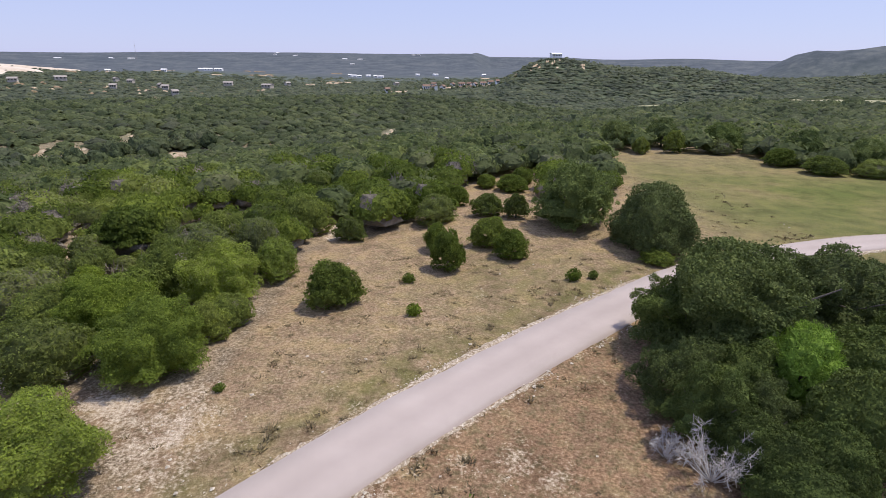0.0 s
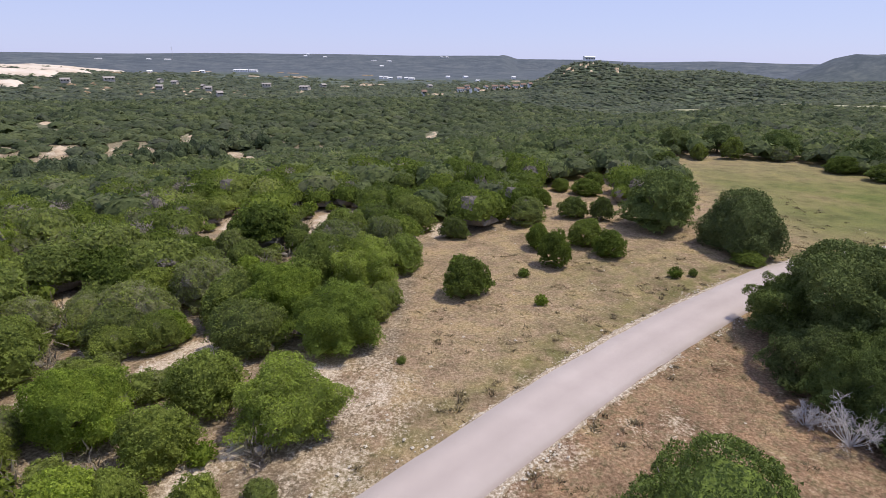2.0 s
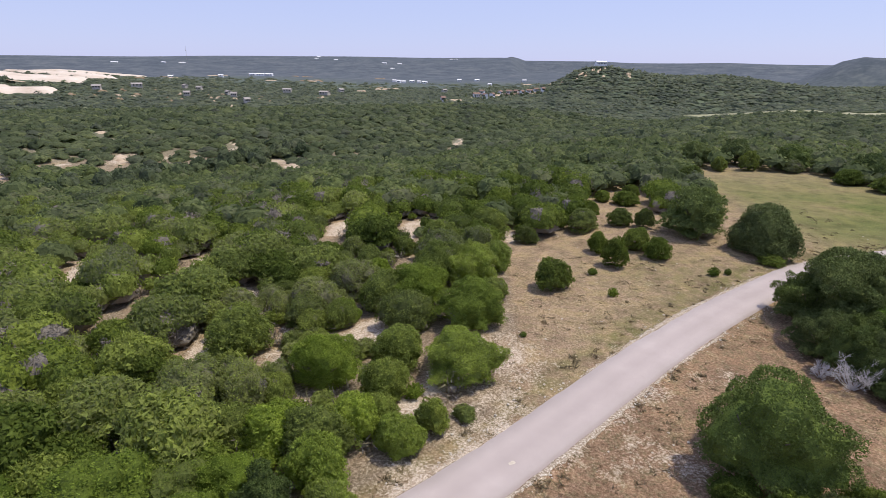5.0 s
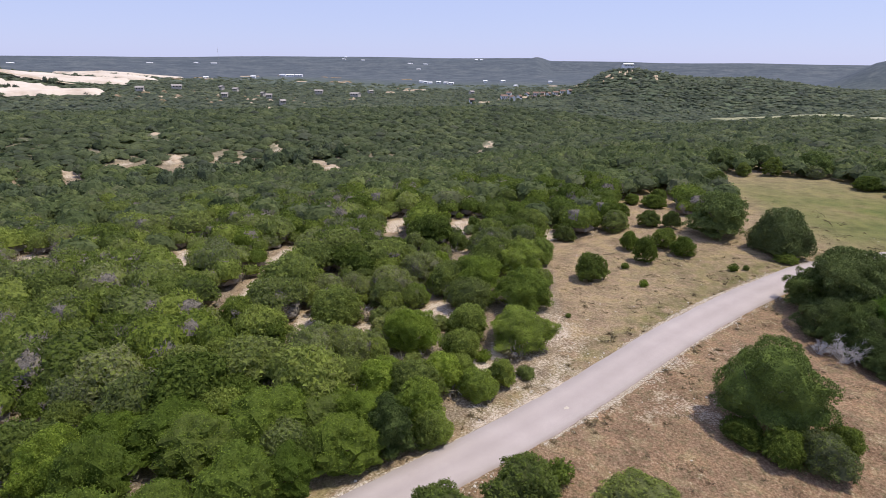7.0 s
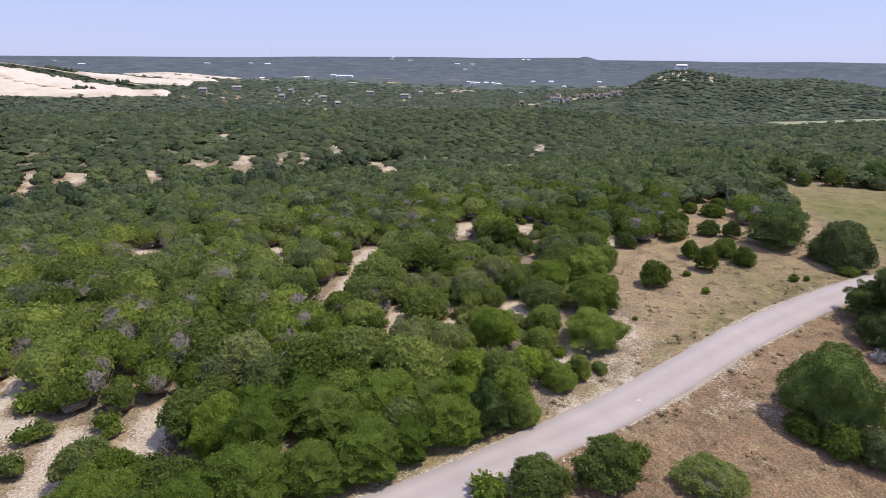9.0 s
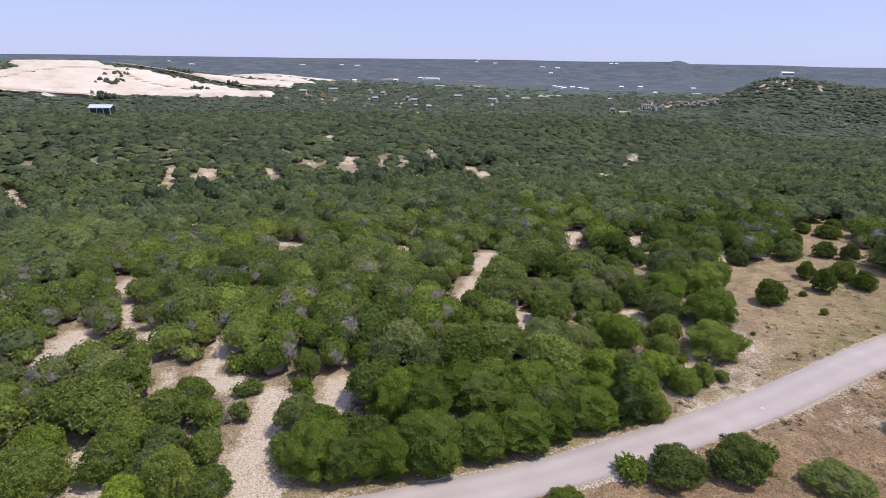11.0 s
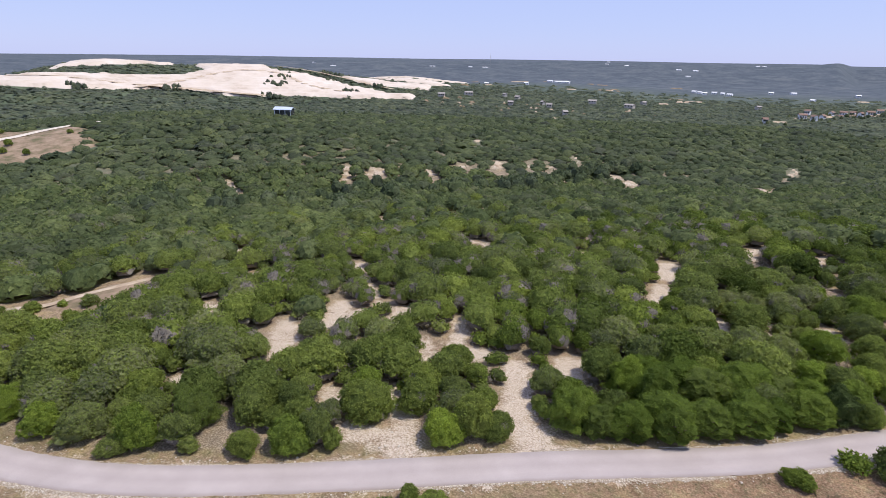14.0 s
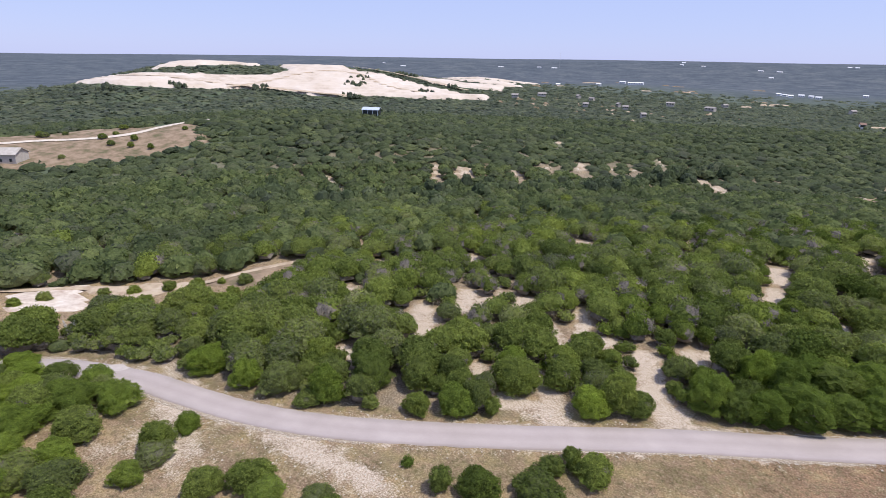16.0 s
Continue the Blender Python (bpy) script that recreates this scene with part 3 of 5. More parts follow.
def cards(rng, place, normal, size, tilt=0.42):
    """Small uneven leafy sprays, one triangle each, lying loosely on a surface."""
    n = len(place)
    face = unit(normal + tilt * rng.normal(size=(n, 3)))
    a = unit(np.cross(face, rng.normal(size=(n, 3))))
    b = np.cross(face, a)
    place = place + normal * size * (rng.normal(0, 0.35, (n, 1)) + 1.1 * rng.uniform(0, 1, (n, 1)) ** 6)
    v = []
    for k in range(3):
        t, w = 2.094 * k + rng.uniform(-0.5, 0.5, (n, 1)), size * rng.uniform(0.5, 1.25, (n, 1))
        v.append(place + w * (np.cos(t) * a + np.sin(t) * b))
    return np.stack(v, 1).reshape(-1, 3), np.arange(3 * n).reshape(-1, 3)


def on_lobes(rng, lobes, count, floor=0.1):
    """Points and normals on the outside of overlapping ellipsoids (centre, radii)."""
    centres, radii = np.array([c for c, _ in lobes]), np.array([r for _, r in lobes])
    share = radii[:, 0] * radii[:, 2]
    pick = rng.choice(len(lobes), int(count * 2.2), p=share / share.sum())
    d = unit(rng.normal(size=(len(pick), 3)))
    p = centres[pick] + d * radii[pick]
    nrm = unit(d / radii[pick])
    keep = p[:, 2] > floor
    for k in range(len(lobes)):
        keep &= (pick == k) | ((((p - centres[k]) / radii[k]) ** 2).sum(1) > 0.9)
    return p[keep][:count], nrm[keep][:count]


def core_of(lobes, template, shrink=0.84, floor=0.05, rough=0.05):
    pieces, rng = [], np.random.default_rng(len(lobes))
    for c, r in lobes:
        v = template[0] * (shrink + rng.uniform(-rough, rough, (len(template[0]), 1))) * np.array(r) + np.array(c)
        v[:, 2] = np.maximum(v[:, 2], floor)
        pieces.append((v, template[1]))
    return joined(pieces)


def lumpy(rng, r, h, template, lumps, waist=0.4, foot=0.04, depth=0.2, jitter=0.05, lump=(0.26, 0.46), crest=2.8):
    """A crown's leafy outside as one broken surface: a flat-topped uneven dome of many lumps with creases between them."""
    d, f = template
    turn = rng.uniform(0, 6.28, 3)
    a = np.arctan2(d[:, 1], d[:, 0])
    rim = r * (0.93 + 0.1 * np.sin(2 * a + turn[0]) + 0.08 * np.sin(3 * a + turn[1]) + 0.05 * np.sin(5 * a + turn[2]))
    swelling = 0
    for count, share, size in ((lumps, 0.75, 1.0), (4 * lumps, 0.55, 0.42)):
        c = unit(rng.normal(size=(count, 3)) + (0, 0, 0.35))
        ang = np.arccos(np.clip(d @ c.T, -1, 1)) / (size * rng.uniform(*lump, count))
        swelling = swelling + share * (rng.uniform(0.45, 1.0, count) * np.sqrt(np.maximum(1 - ang**2, 0))).max(1)
    k = 1 - depth + depth * 1.2 * swelling + rng.normal(0, jitter, len(d))
    flat = np.sqrt(np.maximum(1 - d[:, 2] ** 2, 0)) ** 0.85
    up = (h - waist * h) * (1 - flat**crest) ** (0.72 if crest > 2.5 else 0.58)
    down = -(waist - foot) * h * np.sqrt(np.maximum(1 - flat**2, 0))
    flat = np.where(d[:, 2] < 0, flat**0.45, flat)
    z = waist * h + np.where(d[:, 2] > 0, up, down) * (0.35 + 0.65 * k)
    v = np.stack([rim * flat * k * np.cos(a), rim * flat * k * np.sin(a), np.maximum(z, 0.02)], 1)
    return v, f


def open_below(v, f):
    """Leaves out the faces that look at the ground."""
    n = unit(np.cross(v[f[:, 1]] - v[f[:, 0]], v[f[:, 2]] - v[f[:, 0]]) + 1e-9)
    return v, f[n[:, 2] > -0.45]


def on_faces(rng, v, f, count, lowest=-0.25):
    """Points and normals scattered over a surface, by area, leaving out what faces the ground."""
    n = np.cross(v[f[:, 1]] - v[f[:, 0]], v[f[:, 2]] - v[f[:, 0]])
    area = np.linalg.norm(n, axis=1)
    n = n / np.maximum(area[:, None], 1e-9)
    area = area * (n[:, 2] > lowest)
    pick = rng.choice(len(f), count, p=area / area.sum())
    w = rng.dirichlet((1, 1, 1), count)
    return (v[f[pick]] * w[..., None]).sum(1), n[pick]


def tufted(rng, v, f, count, per, size, lowest=-0.25):
    """Points and normals on many small rounded tufts of foliage that stand out from a surface."""
    c, n = on_faces(rng, v, f, max(count // per, 1), lowest)
    c, n = np.repeat(c, per, 0), np.repeat(n, per, 0)
    big = np.repeat(rng.uniform(0.6, 1.3, (max(count // per, 1), 1)), per, 0) * size
    d = unit(n * 0.8 + (0, 0, 0.25) + 0.75 * rng.normal(size=c.shape))
    return c + (d - 0.5 * n) * big * rng.uniform(0.75, 1.1, (len(c), 1)), d


def trunk_mesh(rng, name, r, h, limbs, thick, reach, mat, low=0.35):
    """A tapered trunk with limbs that fork into the crown."""
    lean = rng.normal(size=2) * 0.06 * r
    top = np.array((lean[0], lean[1], 0.7 * h))
    pieces = [tube([(0, 0, -0.25), (0, 0, 0.15 * h), top * (0.6, 0.6, 0.62), top], [thick * 1.25, thick, thick * 0.65, thick * 0.2], 7)]
    for k in range(limbs):
        a = 2 * np.pi * (k + rng.uniform(-0.3, 0.3)) / limbs
        z0 = h * rng.uniform(0.12, low)
        end = np.array((np.cos(a), np.sin(a), 0)) * r * reach * rng.uniform(0.75, 1.0) + (0, 0, h * rng.uniform(0.45, 0.72))
        midp = np.array((0, 0, z0)) * 0.5 + end * 0.5 + rng.normal(size=3) * 0.06 * r
        pieces.append(tube([(0, 0, z0), midp, end], [thick * 0.55, thick * 0.36, thick * 0.1], 5))
    v, f = joined(pieces)
    return mesh_of(name, v, f, mat, smooth=True)


def juniper_kind(seed, r, h, count, length, width, grey=0.0, lumps=44, umbrella=False, mat=None, depth=0.32, waist=0.28):
    """Meshes of one juniper: trunk, lumpy crown of scale-leaf sprays, and bare grey twigs where it has died back or been shaded out."""
    rng = np.random.default_rng(seed)
    v, f = lumpy(rng, r, h, BALL4, lumps, 0.5 if umbrella else waist, 0.3 if umbrella else 0.02, depth, 0.0, crest=2.8 if umbrella else 2.15)
    mid = v[f].mean(1)
    dead = np.zeros(len(f), bool)
    for _ in range(int(round(6 * grey))):
        dead |= np.linalg.norm(mid - mid[rng.integers(len(f))], axis=1) < r * rng.uniform(0.12, 0.26)
    p, nrm = on_faces(rng, v, f[~dead], count) if umbrella else tufted(rng, v, f[~dead], count, 13, 0.075 * r + 0.09)
    q, qn = on_faces(rng, v, f[~dead], count // 4)
    core = lumpy(np.random.default_rng(seed), 0.915 * r, 0.94 * h, BALL3, lumps, 0.5 if umbrella else waist, 0.32 if umbrella else 0.02, depth, 0.0, crest=2.8 if umbrella else 2.15)
    crown = joined([cards(rng, p, nrm, length * rng.uniform(0.6, 1.2, (len(p), 1))), spikes(rng, q, qn, length * 1.9, width, 0.45, 0.6), open_below(*core)])
    pieces = []
    if dead.any():
        q, qn = on_faces(rng, v, f[dead], int(2.0 * dead.sum()), -2)
        pieces += [spikes(rng, q - 0.1 * qn, qn, length * 1.8, width * 0.45, 0.3, 0.8), cards(rng, q - 0.12 * qn, qn, length * 0.7)]
    if umbrella:
        low = lumpy(rng, 0.84 * r, 0.62 * h, BALL2, 12, 0.5, 0.0)
        q, qn = on_faces(rng, *low, count // 8, -2)
        pieces += [spikes(rng, q, qn, length * 2.6, width * 0.6, 0.7, 0.45), cards(rng, q + 0.1 * qn, qn, length), low]
    twigs = mesh_of("dead_brush", *joined(pieces), M_GREYTWIG) if pieces else None
    return {"r": r, "h": h, "trunk": trunk_mesh(rng, "trunk", r, h, 5, 0.055 * r + 0.04, 0.6, M_BARK), "crown": mesh_of("crown", *crown, mat or M_JUNIPER), "twigs": twigs}


def oak_kind(seed, r, h, count, leaf=0.2, clumps=40, mat=None, low=0.12, depth=0.48):
    """Meshes of one live oak: stout trunk and limbs, and a broad crown of deep rounded masses of fine leaves."""
    rng = np.random.default_rng(seed)
    v, f = lumpy(rng, r, h, BALL4, clumps, 0.3, low, depth, 0.0, (0.24, 0.48), 2.2)
    core = lumpy(np.random.default_rng(seed), 0.9 * r, 0.93 * h, BALL3, clumps, 0.3, low, depth, 0.0, (0.24, 0.48), 2.2)
    p, nrm = tufted(rng, v, f, count, 15, 0.06 * r + 0.08, -0.6)
    few = rng.uniform(size=len(p)) < 0.25
    crown = joined([cards(rng, p[~few], nrm[~few], leaf * rng.uniform(0.5, 1.1, ((~few).sum(), 1)), 0.6), spikes(rng, p[few], nrm[few], leaf * 1.3, leaf * 0.36, 0.15, 0.7), open_below(*core)])
    return {"r": r, "h": h, "trunk": trunk_mesh(rng, "trunk", r, h, 8, 0.04 * r + 0.08, 0.75, M_BARK), "crown": mesh_of("crown", *crown, mat or M_OAK), "twigs": None}


def broad_kind(seed, r, h, count, leaf, mat):
    """Meshes of one broad-leaved thicket tree: several stems, long drooping leaves in loose lobes."""
    rng = np.random.default_rng(seed)
    v, f = lumpy(rng, r, h, BALL4 if r > 1 else BALL3, 34, 0.36, 0.02, 0.26, 0.06)
    p, nrm = on_faces(rng, v, f, count)
    p = p + nrm * rng.uniform(-0.1, 0.3, (len(p), 1))
    leafy = sprigs(rng, p, nrm, leaf, leaf * 0.3, 0.05, 0.75)
    crown = joined([leafy, open_below(v, f)])
    return {"r": r, "h": h, "trunk": trunk_mesh(rng, "trunk", r, h, 7, 0.03 * r + 0.03, 0.65, M_BARK, 0.15), "crown": mesh_of("crown", *crown, mat), "twigs": None}


def dead_kind(seed, r, h):
    """A dead tree: forked grey branches and many bare twigs, no leaves."""
    rng = np.random.default_rng(seed)
    pieces, twigs = [], []
    for k in range(20):
        a = 2.39996 * k
        end = np.array((np.cos(a) * r * rng.uniform(0.5, 0.95), np.sin(a) * r * rng.uniform(0.5, 0.95), h * rng.uniform(0.3, 1.0)))
        mids = end * (0.5, 0.5, 0.45) + rng.normal(size=3) * 0.08 * r
        pieces.append(tube([(0, 0, -0.2), mids, end], [0.05, 0.034, 0.014], 4))
        for _ in range(10):
            t = rng.uniform(0.15, 1.0)
            base = mids * (1 - t) + end * t
            tip = base + unit(end + rng.normal(size=3) * 1.1 * r) * r * rng.uniform(0.15, 0.32)
            twigs.append(tube([base, (base + tip) / 2 + rng.normal(size=3) * 0.05, tip], [0.02, 0.014, 0.008], 3))
            for _ in range(6):
                s = rng.uniform(0.3, 1)
                b2 = base * (1 - s) + tip * s
                twigs.append(tube([b2, b2 + unit(tip - base + rng.normal(size=3) * 0.5 * r) * r * rng.uniform(0.1, 0.22)], [0.011, 0.006], 3))
    return {"r": r, "h": h, "trunk": mesh_of("branches", *joined(pieces), M_TWIG, smooth=True), "crown": None, "twigs": mesh_of("twigs", *joined(twigs), M_TWIG)}


# ---- ground ----
def grown(lo, hi, step, reach):
    """Coordinates every step metres from lo to hi, then ever wider out to +-reach."""
    core = list(np.arange(lo, hi + 0.01, step))
    up, s = [core[-1]], step
    while up[-1] < reach:
        s *= 1.06
        up.append(up[-1] + s)
    down, s = [core[0]], step
    while down[-1] > -reach:
        s *= 1.06
        down.append(down[-1] - s)
    return np.array(down[:0:-1] + core + up[1:])


def build_ground():
    gx, gy = grown(-150, 50, 1.3, 4700), grown(-80, 90, 1.3, 4700)
    x, y = [a.ravel() for a in np.meshgrid(gx, gy)]
    z = ground_z(x, y)
    side = road_side(x, y)
    near = np.abs(side)
    # shallow ditch beside the road, and the roadbed a little under its surface
    z = z - 0.12 * np.exp(-(((near - 4.2) / 1.0) ** 2)) - 0.1 * (near < 2.2)
    rng = np.random.default_rng(5)
    wave = np.sin(x * 0.9 + 2 * np.sin(y * 0.35)) * np.sin(y * 0.8 + 1.5 * np.sin(x * 0.27))
    gap = opening_gap(x, y)
    wood = wooded(x, y).astype(float)
    verge = np.exp(-(((near - 2.75) / 0.35) ** 2)) * (0.5 + 0.5 * np.sin(x * 0.31 + y * 0.17 + np.sign(side)) * np.sin(x * 0.11 - 1))
    bare = 0.14 + 0.09 * wave + 0.55 * (1 - ease(gap, -0.8, 1.2)) + verge * 0.55
    # stony washes: by the bend south of the road, beside the road under the junipers, and along the meadow's western edge
    bare += 0.6 * swell(x, y, -98.5, -51.5, 7, 2.4) + 0.55 * swell(x, y, -88.5, -50.6, 6, 1.8) + 0.4 * swell(x, y, -118, -56.8, 4, 2) + 0.45 * swell(x, y, -128.5, -51.2, 6, 1.3) + 0.3 * swell(x, y, -137, -54, 5, 1.2) + 0.35 * swell(x, y, -116.5, -66.4, 3, 1.4) + 0.2 * swell(x, y, -119, -47.5, 4, 1.5) + 0.3 * swell(x, y, -112, -62, 4, 3) + 0.25 * swell(x, y, -18, 28, 4, 6) + 0.35 * swell(x, y, -112, -59, 6, 3) + 0.25 * swell(x, y, -106, -62, 6, 3)
    bare += 0.28 * swell(x, y, -20, 16, 4.5, 5) + 0.16 * swell(x, y, -16, 24, 3, 7) + 0.3 * swell(x, y, 4, 24.5, 3, 2) + 0.3 * swell(x, y, -6, 13, 5, 2.5) + 0.45 * swell(x, y, -8.6, 18.2, 2.2, 1.2) + 0.35 * swell(x, y, -4.6, 22.0, 2.4, 1.4) + 0.4 * swell(x, y, -24, 9, 4, 3)
    bare -= 0.3 * ease(x, 8, 30) * (side > 0)
    rufous = (side < 0) * (0.85 + 0.15 * wave) * ease(x, -75, -45)
    olive = np.exp(-(((side - 4.2) / 1.6) ** 2)) * (0.75 + 0.4 * wave) + 0.7 * swell(x, y, 10, 52, 14, 12) + 0.5 * swell(x, y, -2, 34, 6, 5) + 0.55 * np.exp(-(((side + 6) / 3) ** 2)) * ease(-x, 45, 60)
    pasture = ease(x, 28, 44) * (0.72 + 0.28 * swell(x, y, 66, 88, 26, 20)) * ease(side, -30, -4) * (1 - 0.5 * ease(y, 108, 132))
    cells = np.arange(len(gx) * len(gy)).reshape(len(gy), len(gx))
    a, b, c, d = cells[:-1, :-1].ravel(), cells[:-1, 1:].ravel(), cells[1:, 1:].ravel(), cells[1:, :-1].ravel()
    tris = np.vstack([np.stack([a, b, c], 1), np.stack([a, c, d], 1)])
    me = mesh_of("ground", np.stack([x, y, z], 1), tris, M_GROUND, smooth=True, bare=np.clip(bare, 0, 1), rufous=np.clip(rufous, 0, 1), olive=np.clip(olive, 0, 1), pasture=np.clip(pasture, 0, 1), canopy=ease(np.hypot(x, y), 230, 340), far_haze=ease(np.hypot(x, y), 650, 1200), wood=wood * ease(gap, 0.0, 2.2) * (0.75 + 0.25 * wave))
    tagged(new("ground", me), "dry tan meadow and stony limestone ground", "ground", kind="structure")


build_ground()


def ribbon(name, line, half, mat, lift, edge, label, category):
    """A strip along a line, with a sloping broken edge of real thickness."""
    way = unit(np.gradient(line, axis=0))
    left = np.stack([-way[:, 1], way[:, 0]], 1)
    rng = np.random.default_rng(9)
    half = np.asarray(half) * np.ones(len(line))
    rough = rng.normal(0, 0.035, len(line))
    cols = [(-1, edge, -0.12), (-1, 0.0, 0.0), (-0.55, 0, 0.03), (0, 0, 0.05), (0.55, 0, 0.03), (1, 0.0, 0.0), (1, edge, -0.12)]
    verts, across = [], []
    for k, (s, out, dz) in enumerate(cols):
        off = s * half + np.sign(s) * out + (rough * np.sign(s) if abs(s) == 1 else 0)
        p = line + left * off[:, None]
        verts.append(np.column_stack([p, ground_z(p[:, 0], p[:, 1]) + lift + dz]))
        across.append(np.full(len(line), (s + 1) / 2))
    n, m = len(line), len(cols)
    i = np.arange(n - 1)
    tris = []
    for k in range(m - 1):
        a, b = k * n + i, (k + 1) * n + i
        tris += [np.stack([a, a + 1, b + 1], 1), np.stack([a, b + 1, b], 1)]
    me = mesh_of(name, np.vstack(verts), np.vstack(tris)[:, ::-1], mat, smooth=True, across=np.concatenate(across))
    return tagged(new(name, me), label, category, kind="structure")


half_width = 2.45 - 0.3 * ease(-ROAD_LINE[:, 0], 10, 40)
ribbon("road", ROAD_LINE, half_width, M_ROAD, 0.06, 0.12, "narrow pale pinkish-grey asphalt road through dry meadow", "road")


def shoulder(sign):
    """A ragged strip of white rubble along one edge of the road."""
    r = np.random.default_rng(40 + sign)
    line = spline(ROAD, 0.45)
    line = line[(line[:, 0] > -150) & (line[:, 0] < 60)]
    way = unit(np.gradient(line, axis=0))
    k = np.arange(len(line))
    wide = 0.17 + 0.09 * np.sin(k * 0.031 + sign) + 0.06 * np.sin(k * 0.11) + r.normal(0, 0.05, len(line))
    wide = np.clip(wide + (0.1 if sign < 0 else 0.0), 0.05, 0.5)
    off = sign * (2.48 - 0.3 * ease(-line[:, 0], 10, 40) + wide)
    line = line + np.stack([-way[:, 1], way[:, 0]], 1) * off[:, None]
    run = np.sin(k * 0.043 + 2 * sign) + 0.6 * np.sin(k * 0.117 + sign) > -0.45
    starts = np.flatnonzero(np.diff(np.r_[0, run.astype(int), 0]))
    for a, b in zip(starts[::2], starts[1::2]):
        if b - a > 6:
            w = wide[a:b] * np.sin(np.linspace(0.08, np.pi - 0.08, b - a)) ** 0.4
            ribbon("road_shoulder", line[a:b], w, M_RUBBLE, 0.0, 0.05, "broken strip of white limestone rubble beside the asphalt", "shoulder")


shoulder(1)
shoulder(-1)


def blot(name, x, y, rx, ry, turn, mat, lift, label, seed):
    """A thin irregular patch lying on a surface."""
    rng = np.random.default_rng(seed)
    a = np.linspace(0, 2 * np.pi, 14, endpoint=False)
    k = rng.uniform(0.7, 1.15, 14)
    px, py = rx * k * np.cos(a), ry * k * np.sin(a)
    qx, qy = x + px * np.cos(turn) - py * np.sin(turn), y + px * np.sin(turn) + py * np.cos(turn)
    v = np.column_stack([np.r_[x, qx], np.r_[y, qy], ground_z(np.r_[x, qx], np.r_[y, qy]) + lift])
    f = [(0, 1 + i, 1 + (i + 1) % 14) for i in range(14)]
    return tagged(new(name, mesh_of(name, v, f, mat)), label, "road", kind="structure")


blot("road_patch", -134.6, -56.3, 2.2, 1.1, 0.42, M_WORN, 0.12, "pale dusty worn patch on the asphalt at the bend", 8)
blot("road_patch", -17.3, 12.1, 0.34, 0.2, 0.6, M_STONE, 0.118, "small white spot of spilled lime on the road", 3)


def drape(name, poly, cell, lift, mat, label, category, ragged=1.0, seed=1, bench=0.0):
    """An irregular sheet laid over the land inside an outline."""
    p = np.array(poly, float)
    gx, gy = np.arange(p[:, 0].min() - cell, p[:, 0].max() + cell, cell), np.arange(p[:, 1].min() - cell, p[:, 1].max() + cell, cell)
    x, y = np.meshgrid(gx, gy)
    jx, jy = x + ragged * cell * np.sin(y / cell / 2.3 + seed), y + ragged * cell * np.sin(x / cell / 1.9 + 2 * seed)
    keep = inside(poly, jx[:-1, :-1], jy[:-1, :-1])
    rng = np.random.default_rng(seed)
    z = ground_z(x, y) + lift + rng.uniform(-0.12, 0.12, x.shape) * lift
    if bench:
        z = 0.7 * bench + bench * (np.floor(z / bench) + ease(z / bench - np.floor(z / bench), 0.7, 1.0)) + 0.25 * (z - bench * np.floor(z / bench))
    shared = np.zeros(x.shape, int)
    for dy in (0, 1):
        for dx in (0, 1):
            shared[dy : dy + keep.shape[0], dx : dx + keep.shape[1]] += keep
    z = np.where(shared < 4, ground_z(x, y) - 0.3 * lift, z)
    cells = np.arange(x.size).reshape(x.shape)
    a, b, c, d = (q[keep] for q in (cells[:-1, :-1], cells[:-1, 1:], cells[1:, 1:], cells[1:, :-1]))
    tris = np.vstack([np.stack([a, b, c], 1), np.stack([a, c, d], 1)])
    used, tris = np.unique(tris, return_inverse=True)
    v = np.stack([x.ravel(), y.ravel(), z.ravel()], 1)[used]
    return tagged(new(name, mesh_of(name, v, tris.reshape(-1, 3), mat, smooth=True)), label, category, kind="structure")


drape("quarry", QUARRY, 4.0, 2.0, M_QUARRY, "bright white limestone quarry terraces on a hillside", "quarry", seed=2, bench=2.2)
for k, outline in enumerate(PITS):
    drape("quarry_pit", outline, 5.0, 2.5, M_QUARRY, "bright white cleared limestone strip between trees", "quarry", seed=4 + k)
drape("spoil_mound", SPOIL, 7.0, 3.0, M_QUARRY, "smooth pale earth mound behind the quarry", "mound", seed=5)
drape("glade", GLADE, 3.0, 0.7, M_GLADE, "brown dirt clearing with a white track", "clearing", seed=6)
drape("pasture", PASTURE, 6.0, 0.9, M_FARGRASS, "distant pale straw pasture strip between woods", "field", seed=7)
ribbon("caliche_track", spline([(-425, -40), (-412, -16), (-396, 2), (-386, 19), (-374, 33), (-366, 44), (-363, 56), (-366, 70), (-365, 82), (-360, 96)], 3.0), 1.9, M_TRACK, 1.1, 0.3, "white caliche track across the clearing", "track")
drape("dirt_cut", WHITE_CUT, 1.2, 0.3, M_CALICHE, "bare white caliche cut beside a dirt track", "clearing", seed=11)
drape("dirt_clearing", BROWN_CUT, 1.2, 0.3, M_DIRT, "bare tan dirt clearing with small bushes", "clearing", seed=12)
drape("stony_slope", SLOPE_CUT, 1.2, 0.3, M_GLADE, "grassy stony slope below a track", "clearing", seed=13)
ribbon("dirt_track", spline([(-200, -64), (-188, -56), (-180, -46), (-172, -38), (-166, -31.5), (-161, -27), (-159.5, -21), (-157.5, -14), (-155, -7), (-150, 2)], 1.5), 0.75, M_DIRT, 0.4, 0.3, "narrow white dirt track between junipers", "track")
